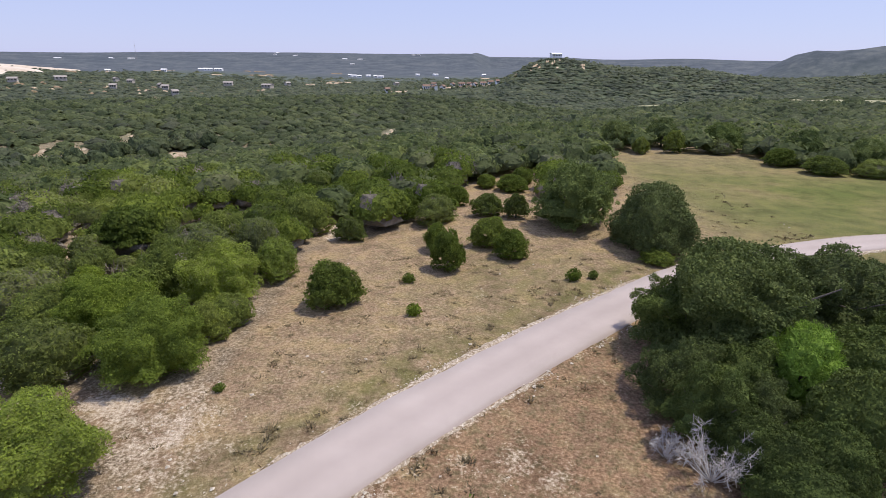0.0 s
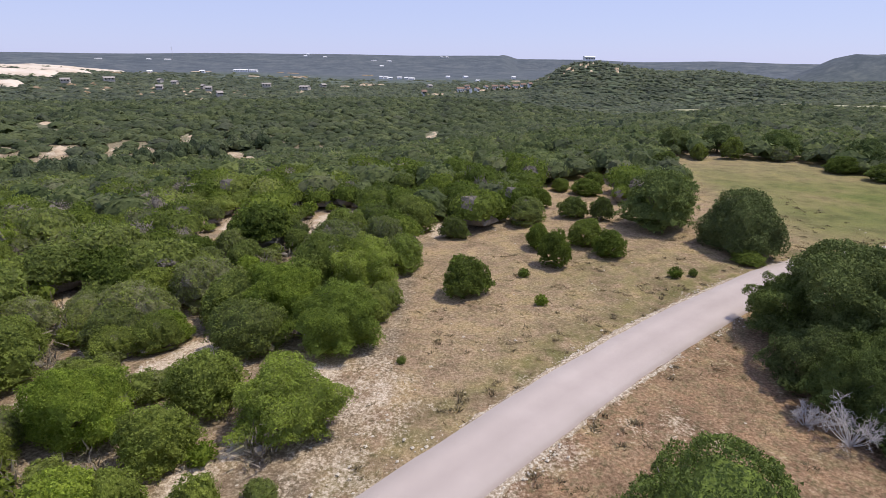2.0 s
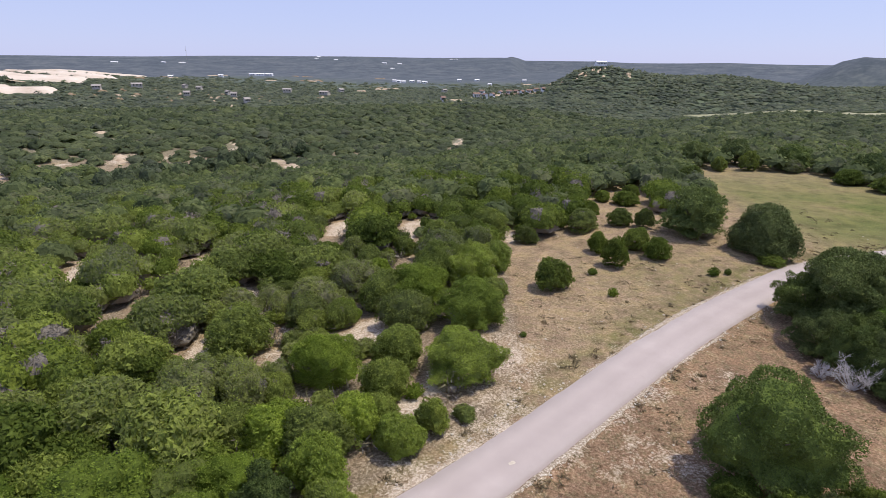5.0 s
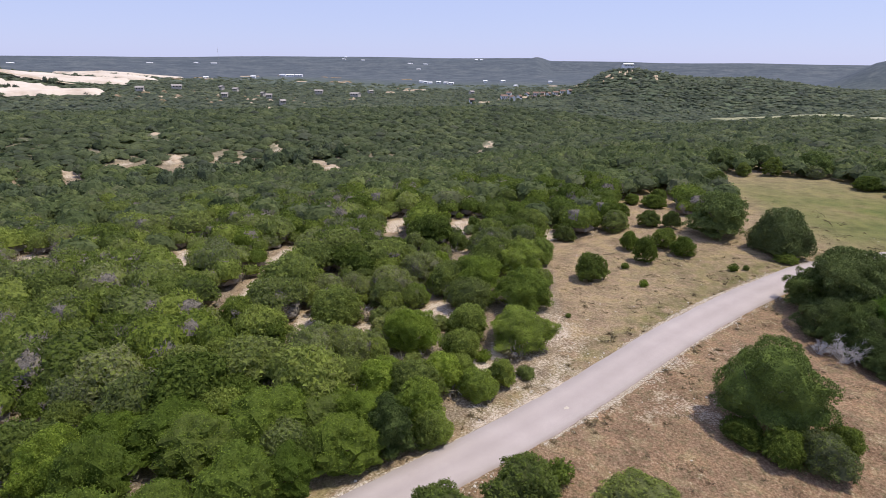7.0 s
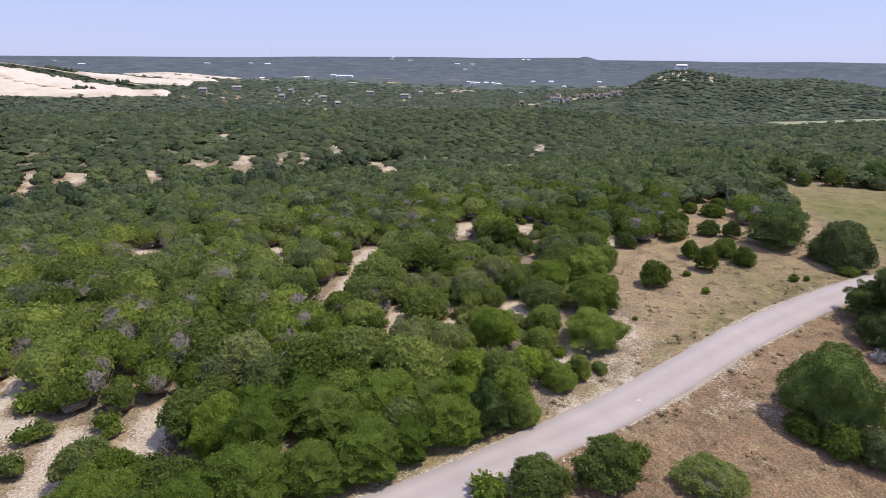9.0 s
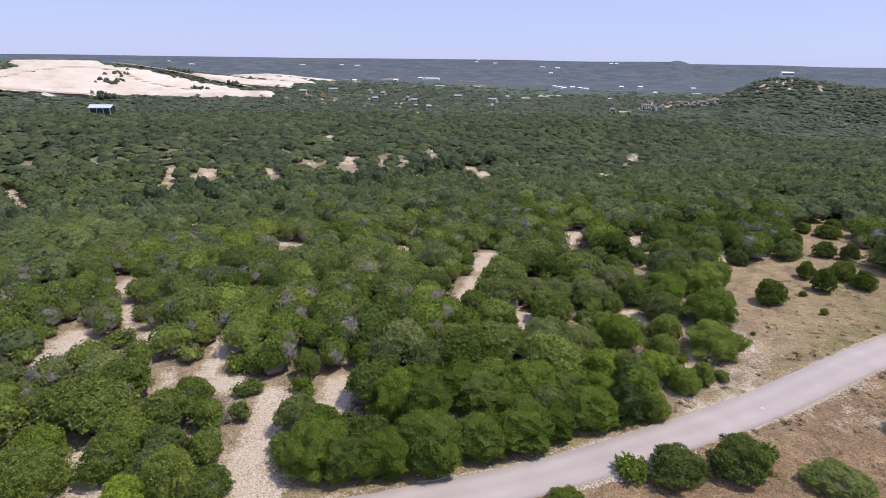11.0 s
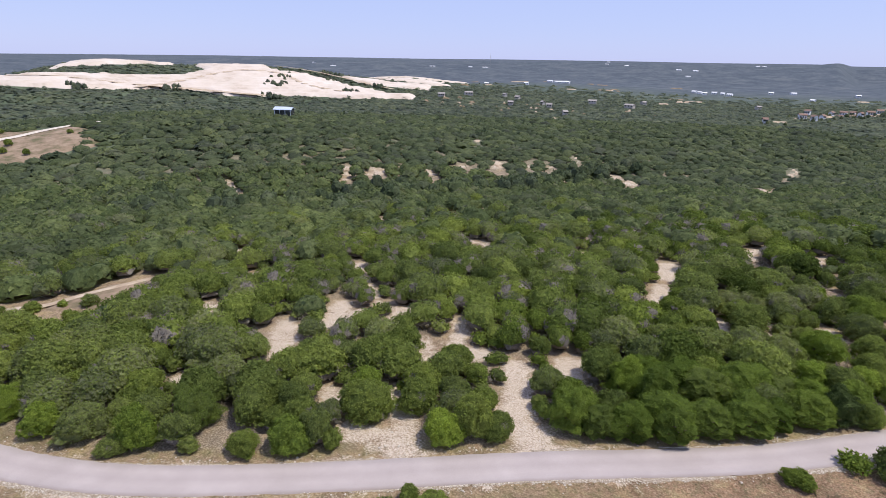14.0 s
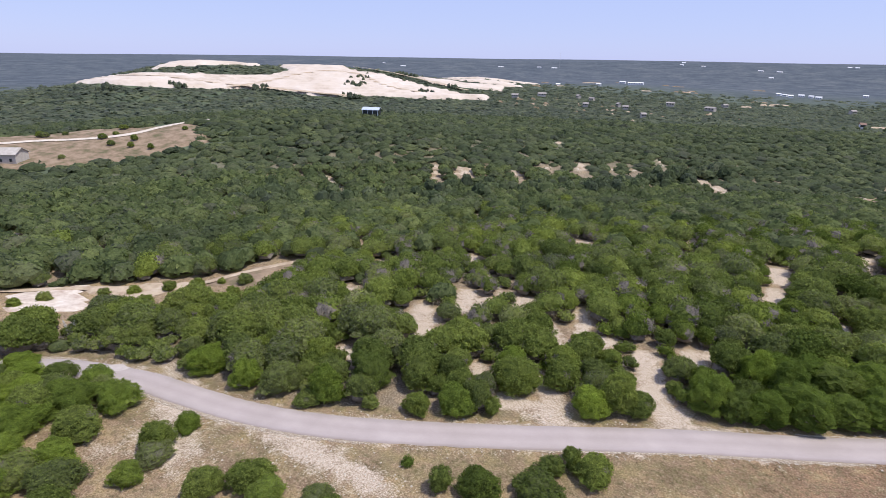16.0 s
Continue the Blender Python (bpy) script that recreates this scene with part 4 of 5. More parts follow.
for k, (ax, ay, bx, by, r) in enumerate(OPENINGS_FAR):
    c, e = np.array(((ax + bx) / 2, (ay + by) / 2)), np.array(((bx - ax) / 2, (by - ay) / 2))
    e = unit(e) * (np.linalg.norm(e) + r)
    s = unit(np.array((e[1], -e[0]))) * r * 0.85
    outline = [tuple(c + e * np.cos(a) + s * np.sin(a)) for a in np.linspace(0, 2 * np.pi, 12, endpoint=False)]
    drape("bare_opening", outline, 1.2, 0.22 + 0.0012 * np.hypot(*c), M_DIRT, "bare pale limestone opening among the junipers", "clearing", seed=20 + k)

# ---- trees as single things ----
JUNIPERS = [juniper_kind(11, 2.6, 4.0, 4600, 0.13, 0.03, mat=M_DENSE), juniper_kind(12, 2.6, 3.6, 4600, 0.13, 0.03, 0.0, 38, mat=M_DENSE), juniper_kind(13, 2.6, 4.4, 4600, 0.13, 0.03, 0.25, 48)]
BIG_JUNIPERS = [juniper_kind(21, 4.0, 5.5, 20000, 0.09, 0.026, 0.2, 24, mat=M_LUSH, depth=0.42), juniper_kind(22, 4.0, 5.2, 20000, 0.09, 0.026, 0.0, 20, mat=M_LUSH, depth=0.42)]
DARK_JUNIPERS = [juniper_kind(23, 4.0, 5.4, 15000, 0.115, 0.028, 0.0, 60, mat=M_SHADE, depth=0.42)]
GREY_JUNIPERS = [juniper_kind(31, 3.2, 4.6, 5400, 0.125, 0.034, 0.9, 56), juniper_kind(32, 3.2, 4.2, 5400, 0.125, 0.034, 1.4, 56)]
SMALL_JUNIPERS = [juniper_kind(41, 1.3, 2.0, 2200, 0.085, 0.026, 0.0, 26), juniper_kind(42, 1.3, 2.3, 2200, 0.085, 0.026, 0.0, 22)]
OAKS = [oak_kind(51, 6.0, 8.6, 13000, 0.2, 44, low=0.02), oak_kind(52, 5.4, 8.0, 11000, 0.2, 40, low=0.04)]
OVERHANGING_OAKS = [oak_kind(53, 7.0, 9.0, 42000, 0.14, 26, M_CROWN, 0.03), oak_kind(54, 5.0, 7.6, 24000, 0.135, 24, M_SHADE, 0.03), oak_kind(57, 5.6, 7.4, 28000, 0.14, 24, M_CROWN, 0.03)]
DENSE_OAK = [juniper_kind(56, 5.6, 7.6, 15000, 0.15, 0.04, 0.0, 34, mat=M_CROWN, depth=0.28, waist=0.16)]
HERO_OAK = [oak_kind(55, 5.6, 8.3, 28000, 0.12, 36, M_FRESH, low=0.08, depth=0.34)]
THICKETS = [broad_kind(61, 3.4, 5.6, 6000, 0.17, M_BROAD), broad_kind(62, 3.4, 5.2, 6000, 0.17, M_BROAD)]
VINES = [broad_kind(63, 3.0, 4.0, 11000, 0.14, M_VINE)]
SHRUBS = [broad_kind(71, 0.55, 0.9, 420, 0.2, M_BROAD)]
DEAD = [dead_kind(81, 2.6, 3.2), dead_kind(82, 1.6, 2.2)]
SHAGGY_JUNIPERS = [juniper_kind(14, 2.6, 4.0, 5800, 0.112, 0.03, 0.2, 34, mat=M_LUSH), juniper_kind(15, 2.6, 4.2, 5800, 0.112, 0.03, 0.0, 38), JUNIPERS[2]]
turner = np.random.default_rng(77)


def plant(name, kind, x, y, r, h, label, category, group=""):
    """One tree at a place, with its crown's radius and height."""
    root = new(name)
    s = r / kind["r"]
    root.matrix_world = Matrix.LocRotScale((x, y, float(ground_z(x, y)) - 0.03), Euler((0, 0, turner.uniform(0, 6.28))), (s, s, h / kind["h"]))
    tagged(root, label, category, group)
    for key, title in (("trunk", ""), ("crown", ""), ("twigs", "bare grey dead twigs")):
        if kind[key]:
            piece = part("dead_brush" if key == "twigs" else key, kind[key], root, title)
            if key == "twigs":
                tagged(piece, kind="stuff")
    return root


PLANTED = []


def plant_all(name, kinds, spots, label, category, group):
    for k, (x, y, r, h) in enumerate(spots):
        plant(name, kinds[k % len(kinds)], x, y, r, h, label, category, group)
        PLANTED.append((x, y, r))


MEADOW_BUSHES = [(-9.9, 45.7, 2.7, 4.1), (0.7, 55.3, 2.1, 4.4), (-0.6, 61.4, 1.7, 3.2), (8.0, 59.1, 2.4, 3.3), (5.9, 63.1, 2.5, 3.4), (6.6, 76.3, 2.6, 3.2), (10.5, 74.7, 1.9, 3.5), (2.3, 83.1, 2.1, 3.2), (-11.5, 65.4, 2.1, 2.9), (24.0, 56.9, 2.2, 1.6), (8, 96.5, 2.0, 2.4), (12.2, 94, 3.0, 3.0), (15, 100, 2.4, 3.0)]
EDGE_BUSHES = [(-23.6, 16.0, 1.5, 2.7), (-23.2, 15.6, 1.2, 3.0), (-25.9, 13.1, 2.1, 3.1), (-29.9, 5.6, 1.7, 2.8), (-31.0, 9.0, 2.6, 4.0), (-5.4, 74.8, 2.8, 4.4), (-10.4, 75.8, 3.2, 4.0), (-28, 20, 2.4, 3.6), (-29.5, 14.5, 2.4, 3.8), (-27.5, 25.5, 2.8, 4.0), (-29.5, 5.9, 1.8, 3.0)]
BANK_BUSHES = [(-2.6, 8.7, 2.0, 2.0), (-0.2, 6.6, 2.1, 2.7), (2.4, 5.6, 2.3, 3.2), (4.9, 7.6, 1.7, 2.6), (-22.1, -0.6, 3.2, 3.6), (-13.4, 0.2, 3.0, 2.2), (-28.0, -3.6, 2.9, 3.0), (-37.4, -10.4, 1.8, 1.5), (-71.8, -33.5, 1.2, 1.7), (-68.5, -34.9, 2.4, 2.8), (-71.0, -34.7, 1.2, 2.8), (-72.7, -36.8, 1.6, 2.2), (-81.0, -46.6, 1.5, 3.0), (-77.5, -44.4, 2.5, 2.6), (-72.2, -40.7, 3.2, 2.4)]
BEND_THICKET = [(-124, -60.5, 3.5, 3.6), (-131, -60.2, 2.8, 3.2), (-137.6, -62.4, 2.6, 2.6), (-128, -65, 4, 4), (-121.2, -66.4, 3.2, 3.4), (-135.4, -67.6, 3.8, 3.4), (-127.5, -71.2, 4.2, 3.8), (-117.2, -70.2, 2.8, 3), (-122.4, -75.2, 4.2, 4.2), (-113, -71.6, 3, 3.2), (-109.8, -73.6, 2.9, 2.9), (-117, -77.4, 4, 3.4), (-131, -79, 4.4, 3.8), (-142, -66, 3.6, 2.9), (-147, -64.6, 2.6, 2.4), (-137, -73, 4, 3.4), (-128, -86, 4.4, 3.6), (-121, -84, 4, 3.4)]
BEND_BUSHES = [(-112, -57.5, 1.9, 2.2), (-111.4, -61.6, 2.4, 3.2), (-109.4, -63, 2.2, 2.4), (-108.4, -66.4, 1.9, 2.4), (-100.4, -62.3, 2.4, 2.8), (-97.4, -58.6, 2.5, 3), (-94.4, -58.8, 2.3, 2.4), (-89.6, -56.2, 2, 2), (-87, -56.6, 2.2, 2.2)] + BEND_THICKET
ROADSIDE_WEST = [(-122.9, -48.4, 3.4, 4.4), (-115.0, -47.0, 2.5, 4.0), (-110.1, -44.9, 3.1, 4.0), (-104.5, -45.0, 1.8, 1.9), (-103.5, -42.6, 2.9, 4.7), (-97.2, -40.6, 1.3, 1.8), (-100.2, -37.0, 3.6, 5.6), (-91.5, -37.6, 2.0, 2.6), (-95.4, -32.6, 2.9, 4.8), (-87.9, -34.3, 2.9, 3.7), (-83.8, -31.6, 1.4, 2.4), (-91.9, -29.3, 2.4, 4.2), (-79.2, -20.5, 2.7, 4.2), (-73.4, -24.1, 2.7, 3.8), (-70.8, -21.5, 2.6, 5.4), (-68.3, -20.2, 2.2, 3.0), (-67.7, -7.2, 1.6, 2.1), (-66.0, -12.3, 1.4, 1.7), (-61.2, -13.6, 3.6, 5.6), (-57.2, -3.4, 3.4, 5.8), (-86.5, -21.5, 2.6, 4.2), (-75.5, -17.5, 2.4, 4.0)]
green_j = "dense rounded dark green juniper bush on dry ground"
plant_all("juniper", SHAGGY_JUNIPERS[:2], [t for t in EDGE_BUSHES if t[2] > 1.6 and t[0] < -25], "bushy green juniper at the wood's edge by the meadow", "juniper", "junipers at the meadow's edge")
plant_all("juniper", [JUNIPERS[0], JUNIPERS[1]], [t for t in MEADOW_BUSHES + EDGE_BUSHES if t[2] > 1.6 and t[0] > -25], "dense rounded dark green juniper standing in dry meadow grass", "juniper", "junipers in the meadow")
plant_all("juniper", SMALL_JUNIPERS, [t for t in MEADOW_BUSHES + EDGE_BUSHES if t[2] <= 1.6], "small dense green juniper bush beside the woods", "juniper", "junipers in the meadow")
plant_all("juniper", SHAGGY_JUNIPERS, [t for t in BEND_BUSHES if 1.6 < t[2] <= 3.4], "bushy grey-green juniper on the stony bend", "juniper", "junipers south of the road")
plant_all("juniper", JUNIPERS, [t for t in BANK_BUSHES if 1.6 < t[2] <= 3.4], green_j, "juniper", "junipers south of the road")
plant_all("juniper", SMALL_JUNIPERS, [t for t in BANK_BUSHES + BEND_BUSHES if t[2] <= 1.6], "small round green juniper bush on the bank", "juniper", "junipers south of the road")
plant_all("juniper", BIG_JUNIPERS, [t for t in BEND_BUSHES if t[2] > 3.4], "broad green juniper beside the road's bend", "juniper", "junipers south of the road")
plant_all("juniper", SHAGGY_JUNIPERS, [t for t in ROADSIDE_WEST if 1.6 < t[2] <= 3.3], "rounded green juniper at the roadside among pale stones", "juniper", "junipers along the road")
plant_all("juniper", SMALL_JUNIPERS, [t for t in ROADSIDE_WEST if t[2] <= 1.6], "small round bright green juniper at the roadside", "juniper", "junipers along the road")
plant_all("juniper", BIG_JUNIPERS, [t for t in ROADSIDE_WEST if t[2] > 3.3], "tall full green juniper at the roadside", "juniper", "junipers along the road")
plant_all("juniper", BIG_JUNIPERS, [(-20.4, 34.4, 4.3, 5.3), (-21.4, 23.6, 4.3, 4.6), (-20.6, 47.2, 4.4, 5.5), (-27, 39, 4.0, 5.6), (-34, 22, 3.6, 5.0)], "big rounded juniper at the meadow's edge", "juniper", "junipers at the meadow's edge")
plant_all("grey_juniper", GREY_JUNIPERS, [(-17.6, 68.3, 3.3, 5.2), (-0.9, 72.7, 3.2, 3.8), (-24.8, 47.3, 3.8, 5.6), (-19.8, 55.8, 2.8, 5.2), (-83.9, -24.8, 3.5, 4.8), (-129.2, -47.2, 2.2, 2.9), (-132.4, -64.6, 3.2, 3.2), (-117.6, -73.8, 3.4, 3.0), (-27.5, 33.4, 3.2, 4.4), (-25.5, 61, 3.2, 4.6)], "juniper with bare grey twigs showing through green", "juniper", "grey junipers")
plant_all("live_oak", DENSE_OAK, [(25.3, 62.4, 5.8, 7.8)], "dark dense round live oak with foliage to the ground", "oak", "live oaks")
plant_all("live_oak", OAKS, [(17.8, 71.6, 6.2, 8.6)], "tall live oak with rounded grey-green crown", "oak", "live oaks")
plant_all("live_oak", HERO_OAK, [(0.5, 11.7, 5.1, 8.1)], "tall fresh green live oak alone on the bank", "oak", "live oaks")
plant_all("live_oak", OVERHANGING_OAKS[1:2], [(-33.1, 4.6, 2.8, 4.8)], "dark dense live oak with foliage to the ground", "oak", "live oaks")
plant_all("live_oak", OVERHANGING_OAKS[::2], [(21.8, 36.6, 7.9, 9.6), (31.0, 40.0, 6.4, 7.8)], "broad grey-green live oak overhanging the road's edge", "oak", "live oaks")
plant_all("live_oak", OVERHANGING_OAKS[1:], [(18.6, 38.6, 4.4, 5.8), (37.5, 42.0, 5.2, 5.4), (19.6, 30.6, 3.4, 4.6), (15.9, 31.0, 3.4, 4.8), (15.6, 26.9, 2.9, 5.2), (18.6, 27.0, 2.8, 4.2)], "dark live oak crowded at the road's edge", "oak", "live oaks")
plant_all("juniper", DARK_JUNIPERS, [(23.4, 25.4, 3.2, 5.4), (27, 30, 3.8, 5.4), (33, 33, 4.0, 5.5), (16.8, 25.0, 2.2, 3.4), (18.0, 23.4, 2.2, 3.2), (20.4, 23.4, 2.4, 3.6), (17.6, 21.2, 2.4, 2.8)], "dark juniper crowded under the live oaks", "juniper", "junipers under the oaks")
plant_all("vine_thicket", VINES, [(23.0, 30.6, 3.0, 5.5)], "bright yellow-green vine thicket climbing the oaks", "thicket", "")
plant_all("dead_tree", DEAD, [(14.6, 23.9, 2.1, 2.7), (12.9, 25.8, 1.0, 1.7), (-151.5, -55.5, 1.6, 3.6)], "dead leafless tree with silvery grey branches", "dead tree", "dead trees")
plant_all("thicket_tree", THICKETS, [(-58.2, -13.6, 2.4, 3.8), (-54.9, -11.2, 3.1, 4.0), (-51.0, -8.9, 3.8, 5.2), (-46.8, -6.0, 2.9, 4.0), (-42.7, -3.2, 3.4, 4.8), (-53.5, -3.6, 2.9, 5.7), (-47.8, 1.1, 3.7, 4.4), (-43.3, 4.3, 4.1, 4.8), (-39.8, -0.8, 2.4, 3.6), (-36.4, 2.2, 3.0, 4.2), (-35.9, 6.6, 2.6, 3.7), (-39.4, 6, 3.1, 3.4), (-51.4, 3.4, 4.1, 4.1), (-56, 2, 3.0, 3.8)], "leafy bright green broad-leaved thicket tree by the road", "tree", "thicket trees")
plant_all("shrub", SHRUBS, [(13.5, 51.6, 0.6, 1.0), (15.6, 52.0, 0.4, 0.7), (-3.3, 51.6, 0.5, 0.8), (-2.4, 43.6, 0.5, 0.9), (-14.8, 31.6, 0.3, 0.45), (-25.5, 20.2, 0.7, 1.0), (-19.1, 2.4, 0.95, 1.4), (-31.9, -4.5, 1.3, 1.4), (-86.1, -45.9, 0.6, 0.8)], "small green shrub alone on dry ground", "shrub", "shrubs")
plant_all("juniper", JUNIPERS, [(49.1, 135.2, 2.2, 4.0), (57.4, 135.8, 3.0, 5.6), (67.3, 131.5, 2.7, 3.8), (72.8, 116.9, 3.4, 3.8), (76.0, 107.6, 4.2, 3.7), (83.9, 104.3, 3.8, 3.4), (33.3, 114.6, 3.4, 4.6), (92, 103, 3.6, 4)], "dark juniper at the far edge of the green field", "juniper", "junipers by the field")
plant_all("juniper", SMALL_JUNIPERS, [(-176, -52, 1.6, 2.0), (-171.5, -43, 1.4, 1.8), (-168, -38.5, 1.5, 1.9), (-164, -33, 1.6, 2.2), (-160, -29, 1.7, 2.2), (-152, -22.5, 1.8, 2.4), (-176.5, -57, 1.5, 1.8), (-157, -25, 1.1, 1.4), (-155, -33, 1.9, 2.2), (-160, -40, 1.8, 2.0), (-161, -48, 1.9, 2.2), (-164, -56, 2.0, 2.4), (-148, -28, 1.8, 2.0)], "small round green juniper beside a dirt track", "juniper", "junipers by the dirt track")
plant_all("live_oak", OAKS, [(46.3, 146, 4.7, 7.0), (58.6, 146.6, 5.4, 7.6), (70.6, 138, 5.4, 7.2), (82, 124, 5, 7), (88, 112, 5, 6.5)], "live oak in the tree line beyond the field", "oak", "live oaks")

# ---- woods ----
CENTRE = np.array((-35.0, -35.0))


def scatter(rng, x0, x1, y0, y1, step):
    gx, gy = np.meshgrid(np.arange(x0, x1, step), np.arange(y0, y1, step * 0.87))
    gx = gx + (np.arange(gx.shape[0]) % 2)[:, None] * step / 2
    p = np.stack([gx.ravel(), gy.ravel()], 1)
    return p + rng.uniform(-0.48, 0.48, p.shape) * step


def in_sight(p, lo=-116.0, hi=52.0):
    a = np.degrees(np.arctan2(p[:, 0] - CENTRE[0], p[:, 1] - CENTRE[1]))
    return (a > lo) & (a < hi)


rng = np.random.default_rng(2024)
spots = scatter(rng, -330, 240, -140, 330, 4.3)
far = np.hypot(*(spots - CENTRE).T)
spots = spots[in_sight(spots) & (far < 250)]
spots = spots[wooded(spots[:, 0], spots[:, 1])]
radius = 1.8 + 2.7 * rng.uniform(0, 1, len(spots)) ** 1.3
room = opening_gap(spots[:, 0], spots[:, 1], 0.07) / np.where(np.hypot(*(spots - CENTRE).T) > 110, 0.66, 0.7)
radius = np.minimum(radius, np.maximum(room, 1.4))
keep = room > radius * 0.99
for px, py, pr in PLANTED:
    keep &= np.hypot(spots[:, 0] - px, spots[:, 1] - py) > np.where(spots[:, 0] > -24, 0.62, 0.46) * (pr + radius)
for px, py, pr in [(-22.5, 30, 2.2), (-19.0, 28.6, 2.4), (-16, 28, 3), (-24.5, 31.2, 0.8), (-15.0, 40.5, 2.6), (-14.6, 44.5, 3.0), (-130, -51, 2.6), (-136, -53, 2.0)]:
    keep &= np.hypot(spots[:, 0] - px, spots[:, 1] - py) > pr + radius
spots, radius = spots[keep], radius[keep]
# low young trees close the gaps between the larger crowns
fill = scatter(rng, -330, 240, -140, 330, 2.6)
fill = fill[in_sight(fill) & (np.hypot(*(fill - CENTRE).T) < 150)]
fill = fill[wooded(fill[:, 0], fill[:, 1])]
small = rng.uniform(1.1, 1.9, len(fill))
free = opening_gap(fill[:, 0], fill[:, 1], 0.06) > small * 0.6
for px, py, pr in PLANTED + [(-22.5, 30, 2.2), (-19.0, 28.6, 2.4), (-16, 28, 3)]:
    free &= np.hypot(fill[:, 0] - px, fill[:, 1] - py) > 0.75 * (pr + small)
fill, small = fill[free], small[free]
nearest = np.full(len(fill), 1e9)
for (px, py), pr in zip(spots, radius):
    nearest = np.minimum(nearest, np.hypot(fill[:, 0] - px, fill[:, 1] - py) - 0.85 * pr)
fill, small = fill[nearest > 0], small[nearest > 0]
spots, radius = np.vstack([spots, fill]), np.r_[radius, small]
height = np.where(radius < 1.75, radius * rng.uniform(0.9, 1.4, len(spots)), np.clip(1.3 + radius * rng.uniform(0.75, 1.1, len(spots)), 2.4, 5.4))
far = np.hypot(*(spots - CENTRE).T)
# the stretch of woods nearest the meadow and the road stands as single trees
edge = np.minimum(np.abs(road_side(spots[:, 0], spots[:, 1])), np.hypot(spots[:, 0] + 28, spots[:, 1] - 32) * 0.9)
order = np.argsort(edge + 200 * (far > 130) + 200 * (radius < 1.75))
single, rest = order[:200], order[200:]
low = (radius[rest] < 1.75) & (spots[rest, 0] < -20) & (np.hypot(spots[rest, 0] + 20, spots[rest, 1] - 38) < 26)
young, rest = rest[low], rest[~(low | ((radius[rest] < 1.75) & (spots[rest, 0] > -20.01) & (spots[rest, 0] < -10) & (spots[rest, 1] < 60)))]
for k in young:
    plant("juniper", SMALL_JUNIPERS[k % 2], spots[k, 0], spots[k, 1], radius[k], height[k], "low young juniper between larger ones at the wood's edge", "juniper", "young junipers")
FOREST_KINDS, DARK_FOREST = ([juniper_kind(seed, 3.2, 3.8, 2200, 0.21, 0.05, dead, lumps, True, mat=mat) for seed, dead, lumps in ((91, 0.0, 46), (92, 0.4, 52), (93, 0.0, 40), (94, 1.0, 52))] for mat in (M_JUNIPER, M_DENSE))
for k in single:
    which = int(rng.choice(4, p=[0.34, 0.26, 0.25, 0.15]))
    name, label = (("grey_juniper", "juniper with bare grey twigs in the woods"), ("juniper", "green juniper in dense woods"))[which != 3]
    kinds = DARK_FOREST if spots[k, 0] + 0.25 * spots[k, 1] > -66 and (spots[k, 1] < -8 or k % 3 == 0) else FOREST_KINDS
    if np.hypot(spots[k, 0] + 25, spots[k, 1] - 28) < 24 or spots[k, 0] > -33 and spots[k, 1] > 10:
        kinds = (SHAGGY_JUNIPERS[0], GREY_JUNIPERS[0], SHAGGY_JUNIPERS[1], GREY_JUNIPERS[1])
    plant(name, kinds[which], spots[k, 0], spots[k, 1], radius[k], height[k], label, "juniper", "junipers of the woods")


def crown_template(seed, leaves, length, width, lumps, dead=0):
    """A light wood juniper of radius 1 and height 1: flat-topped lumpy canopy with sprays, grey twiggy skirt and dead patches. Returns verts, tris, slots."""
    r = np.random.default_rng(seed)
    top = lumpy(r, 1.0, 1.0, BALL3, lumps, 0.5, 0.3, 0.22, 0.0)
    core = open_below(*lumpy(np.random.default_rng(seed), 0.92, 0.94, BALL2, lumps, 0.5, 0.32, 0.22, 0.0))
    low = lumpy(r, 0.84, 0.62, BALL1, 6, 0.5, 0.0)
    p, nrm = on_faces(r, *top, leaves)
    bare = np.zeros(leaves, bool)
    for _ in range(dead):
        bare |= np.linalg.norm(p - p[r.integers(leaves)], axis=1) < r.uniform(0.18, 0.38)
    few = (r.uniform(size=leaves) < 0.2) & ~bare
    q, qn = on_faces(r, *low, leaves // 5, -2)
    under = np.array([len(p[bare]) > 0 and np.linalg.norm(p[bare] - c, axis=1).min() < 0.16 for c in core[0][core[1]].mean(1)])
    green = joined([cards(r, p[~bare], nrm[~bare], length * r.uniform(0.6, 1.3, ((~bare).sum(), 1))), spikes(r, p[few], nrm[few], 1.6 * length, width, 0.2, 0.6), (core[0], core[1][~under])])
    grey = [spikes(r, q, qn, length * 1.6, width * 0.7, 0.6, 0.4), low, (core[0], core[1][under])]
    if dead:
        grey += [spikes(r, p[bare], nrm[bare], 2.2 * length, width * 0.6, 0.4, 0.6), cards(r, p[bare], nrm[bare], 0.6 * length)]
    grey = joined(grey)
    return (*joined([green, grey]), np.r_[np.zeros(len(green[1]), int), np.ones(len(grey[1]), int)])


def clump_template(seed, leaves, size, template, lumps=14):
    """A crown seen from a few hundred metres: an uneven lumpy dome with loose foliage."""
    r = np.random.default_rng(seed)
    v, f = lumpy(r, 0.95, 0.95, template, lumps, 0.4, 0.02, 0.26, 0.04, (0.4, 0.7))
    p, nrm = on_faces(r, v, f, leaves)
    v, f = joined([cards(r, p, nrm, size * r.uniform(0.6, 1.3, (len(p), 1))), open_below(v, f)])
    return v, f, np.zeros(len(f), int)


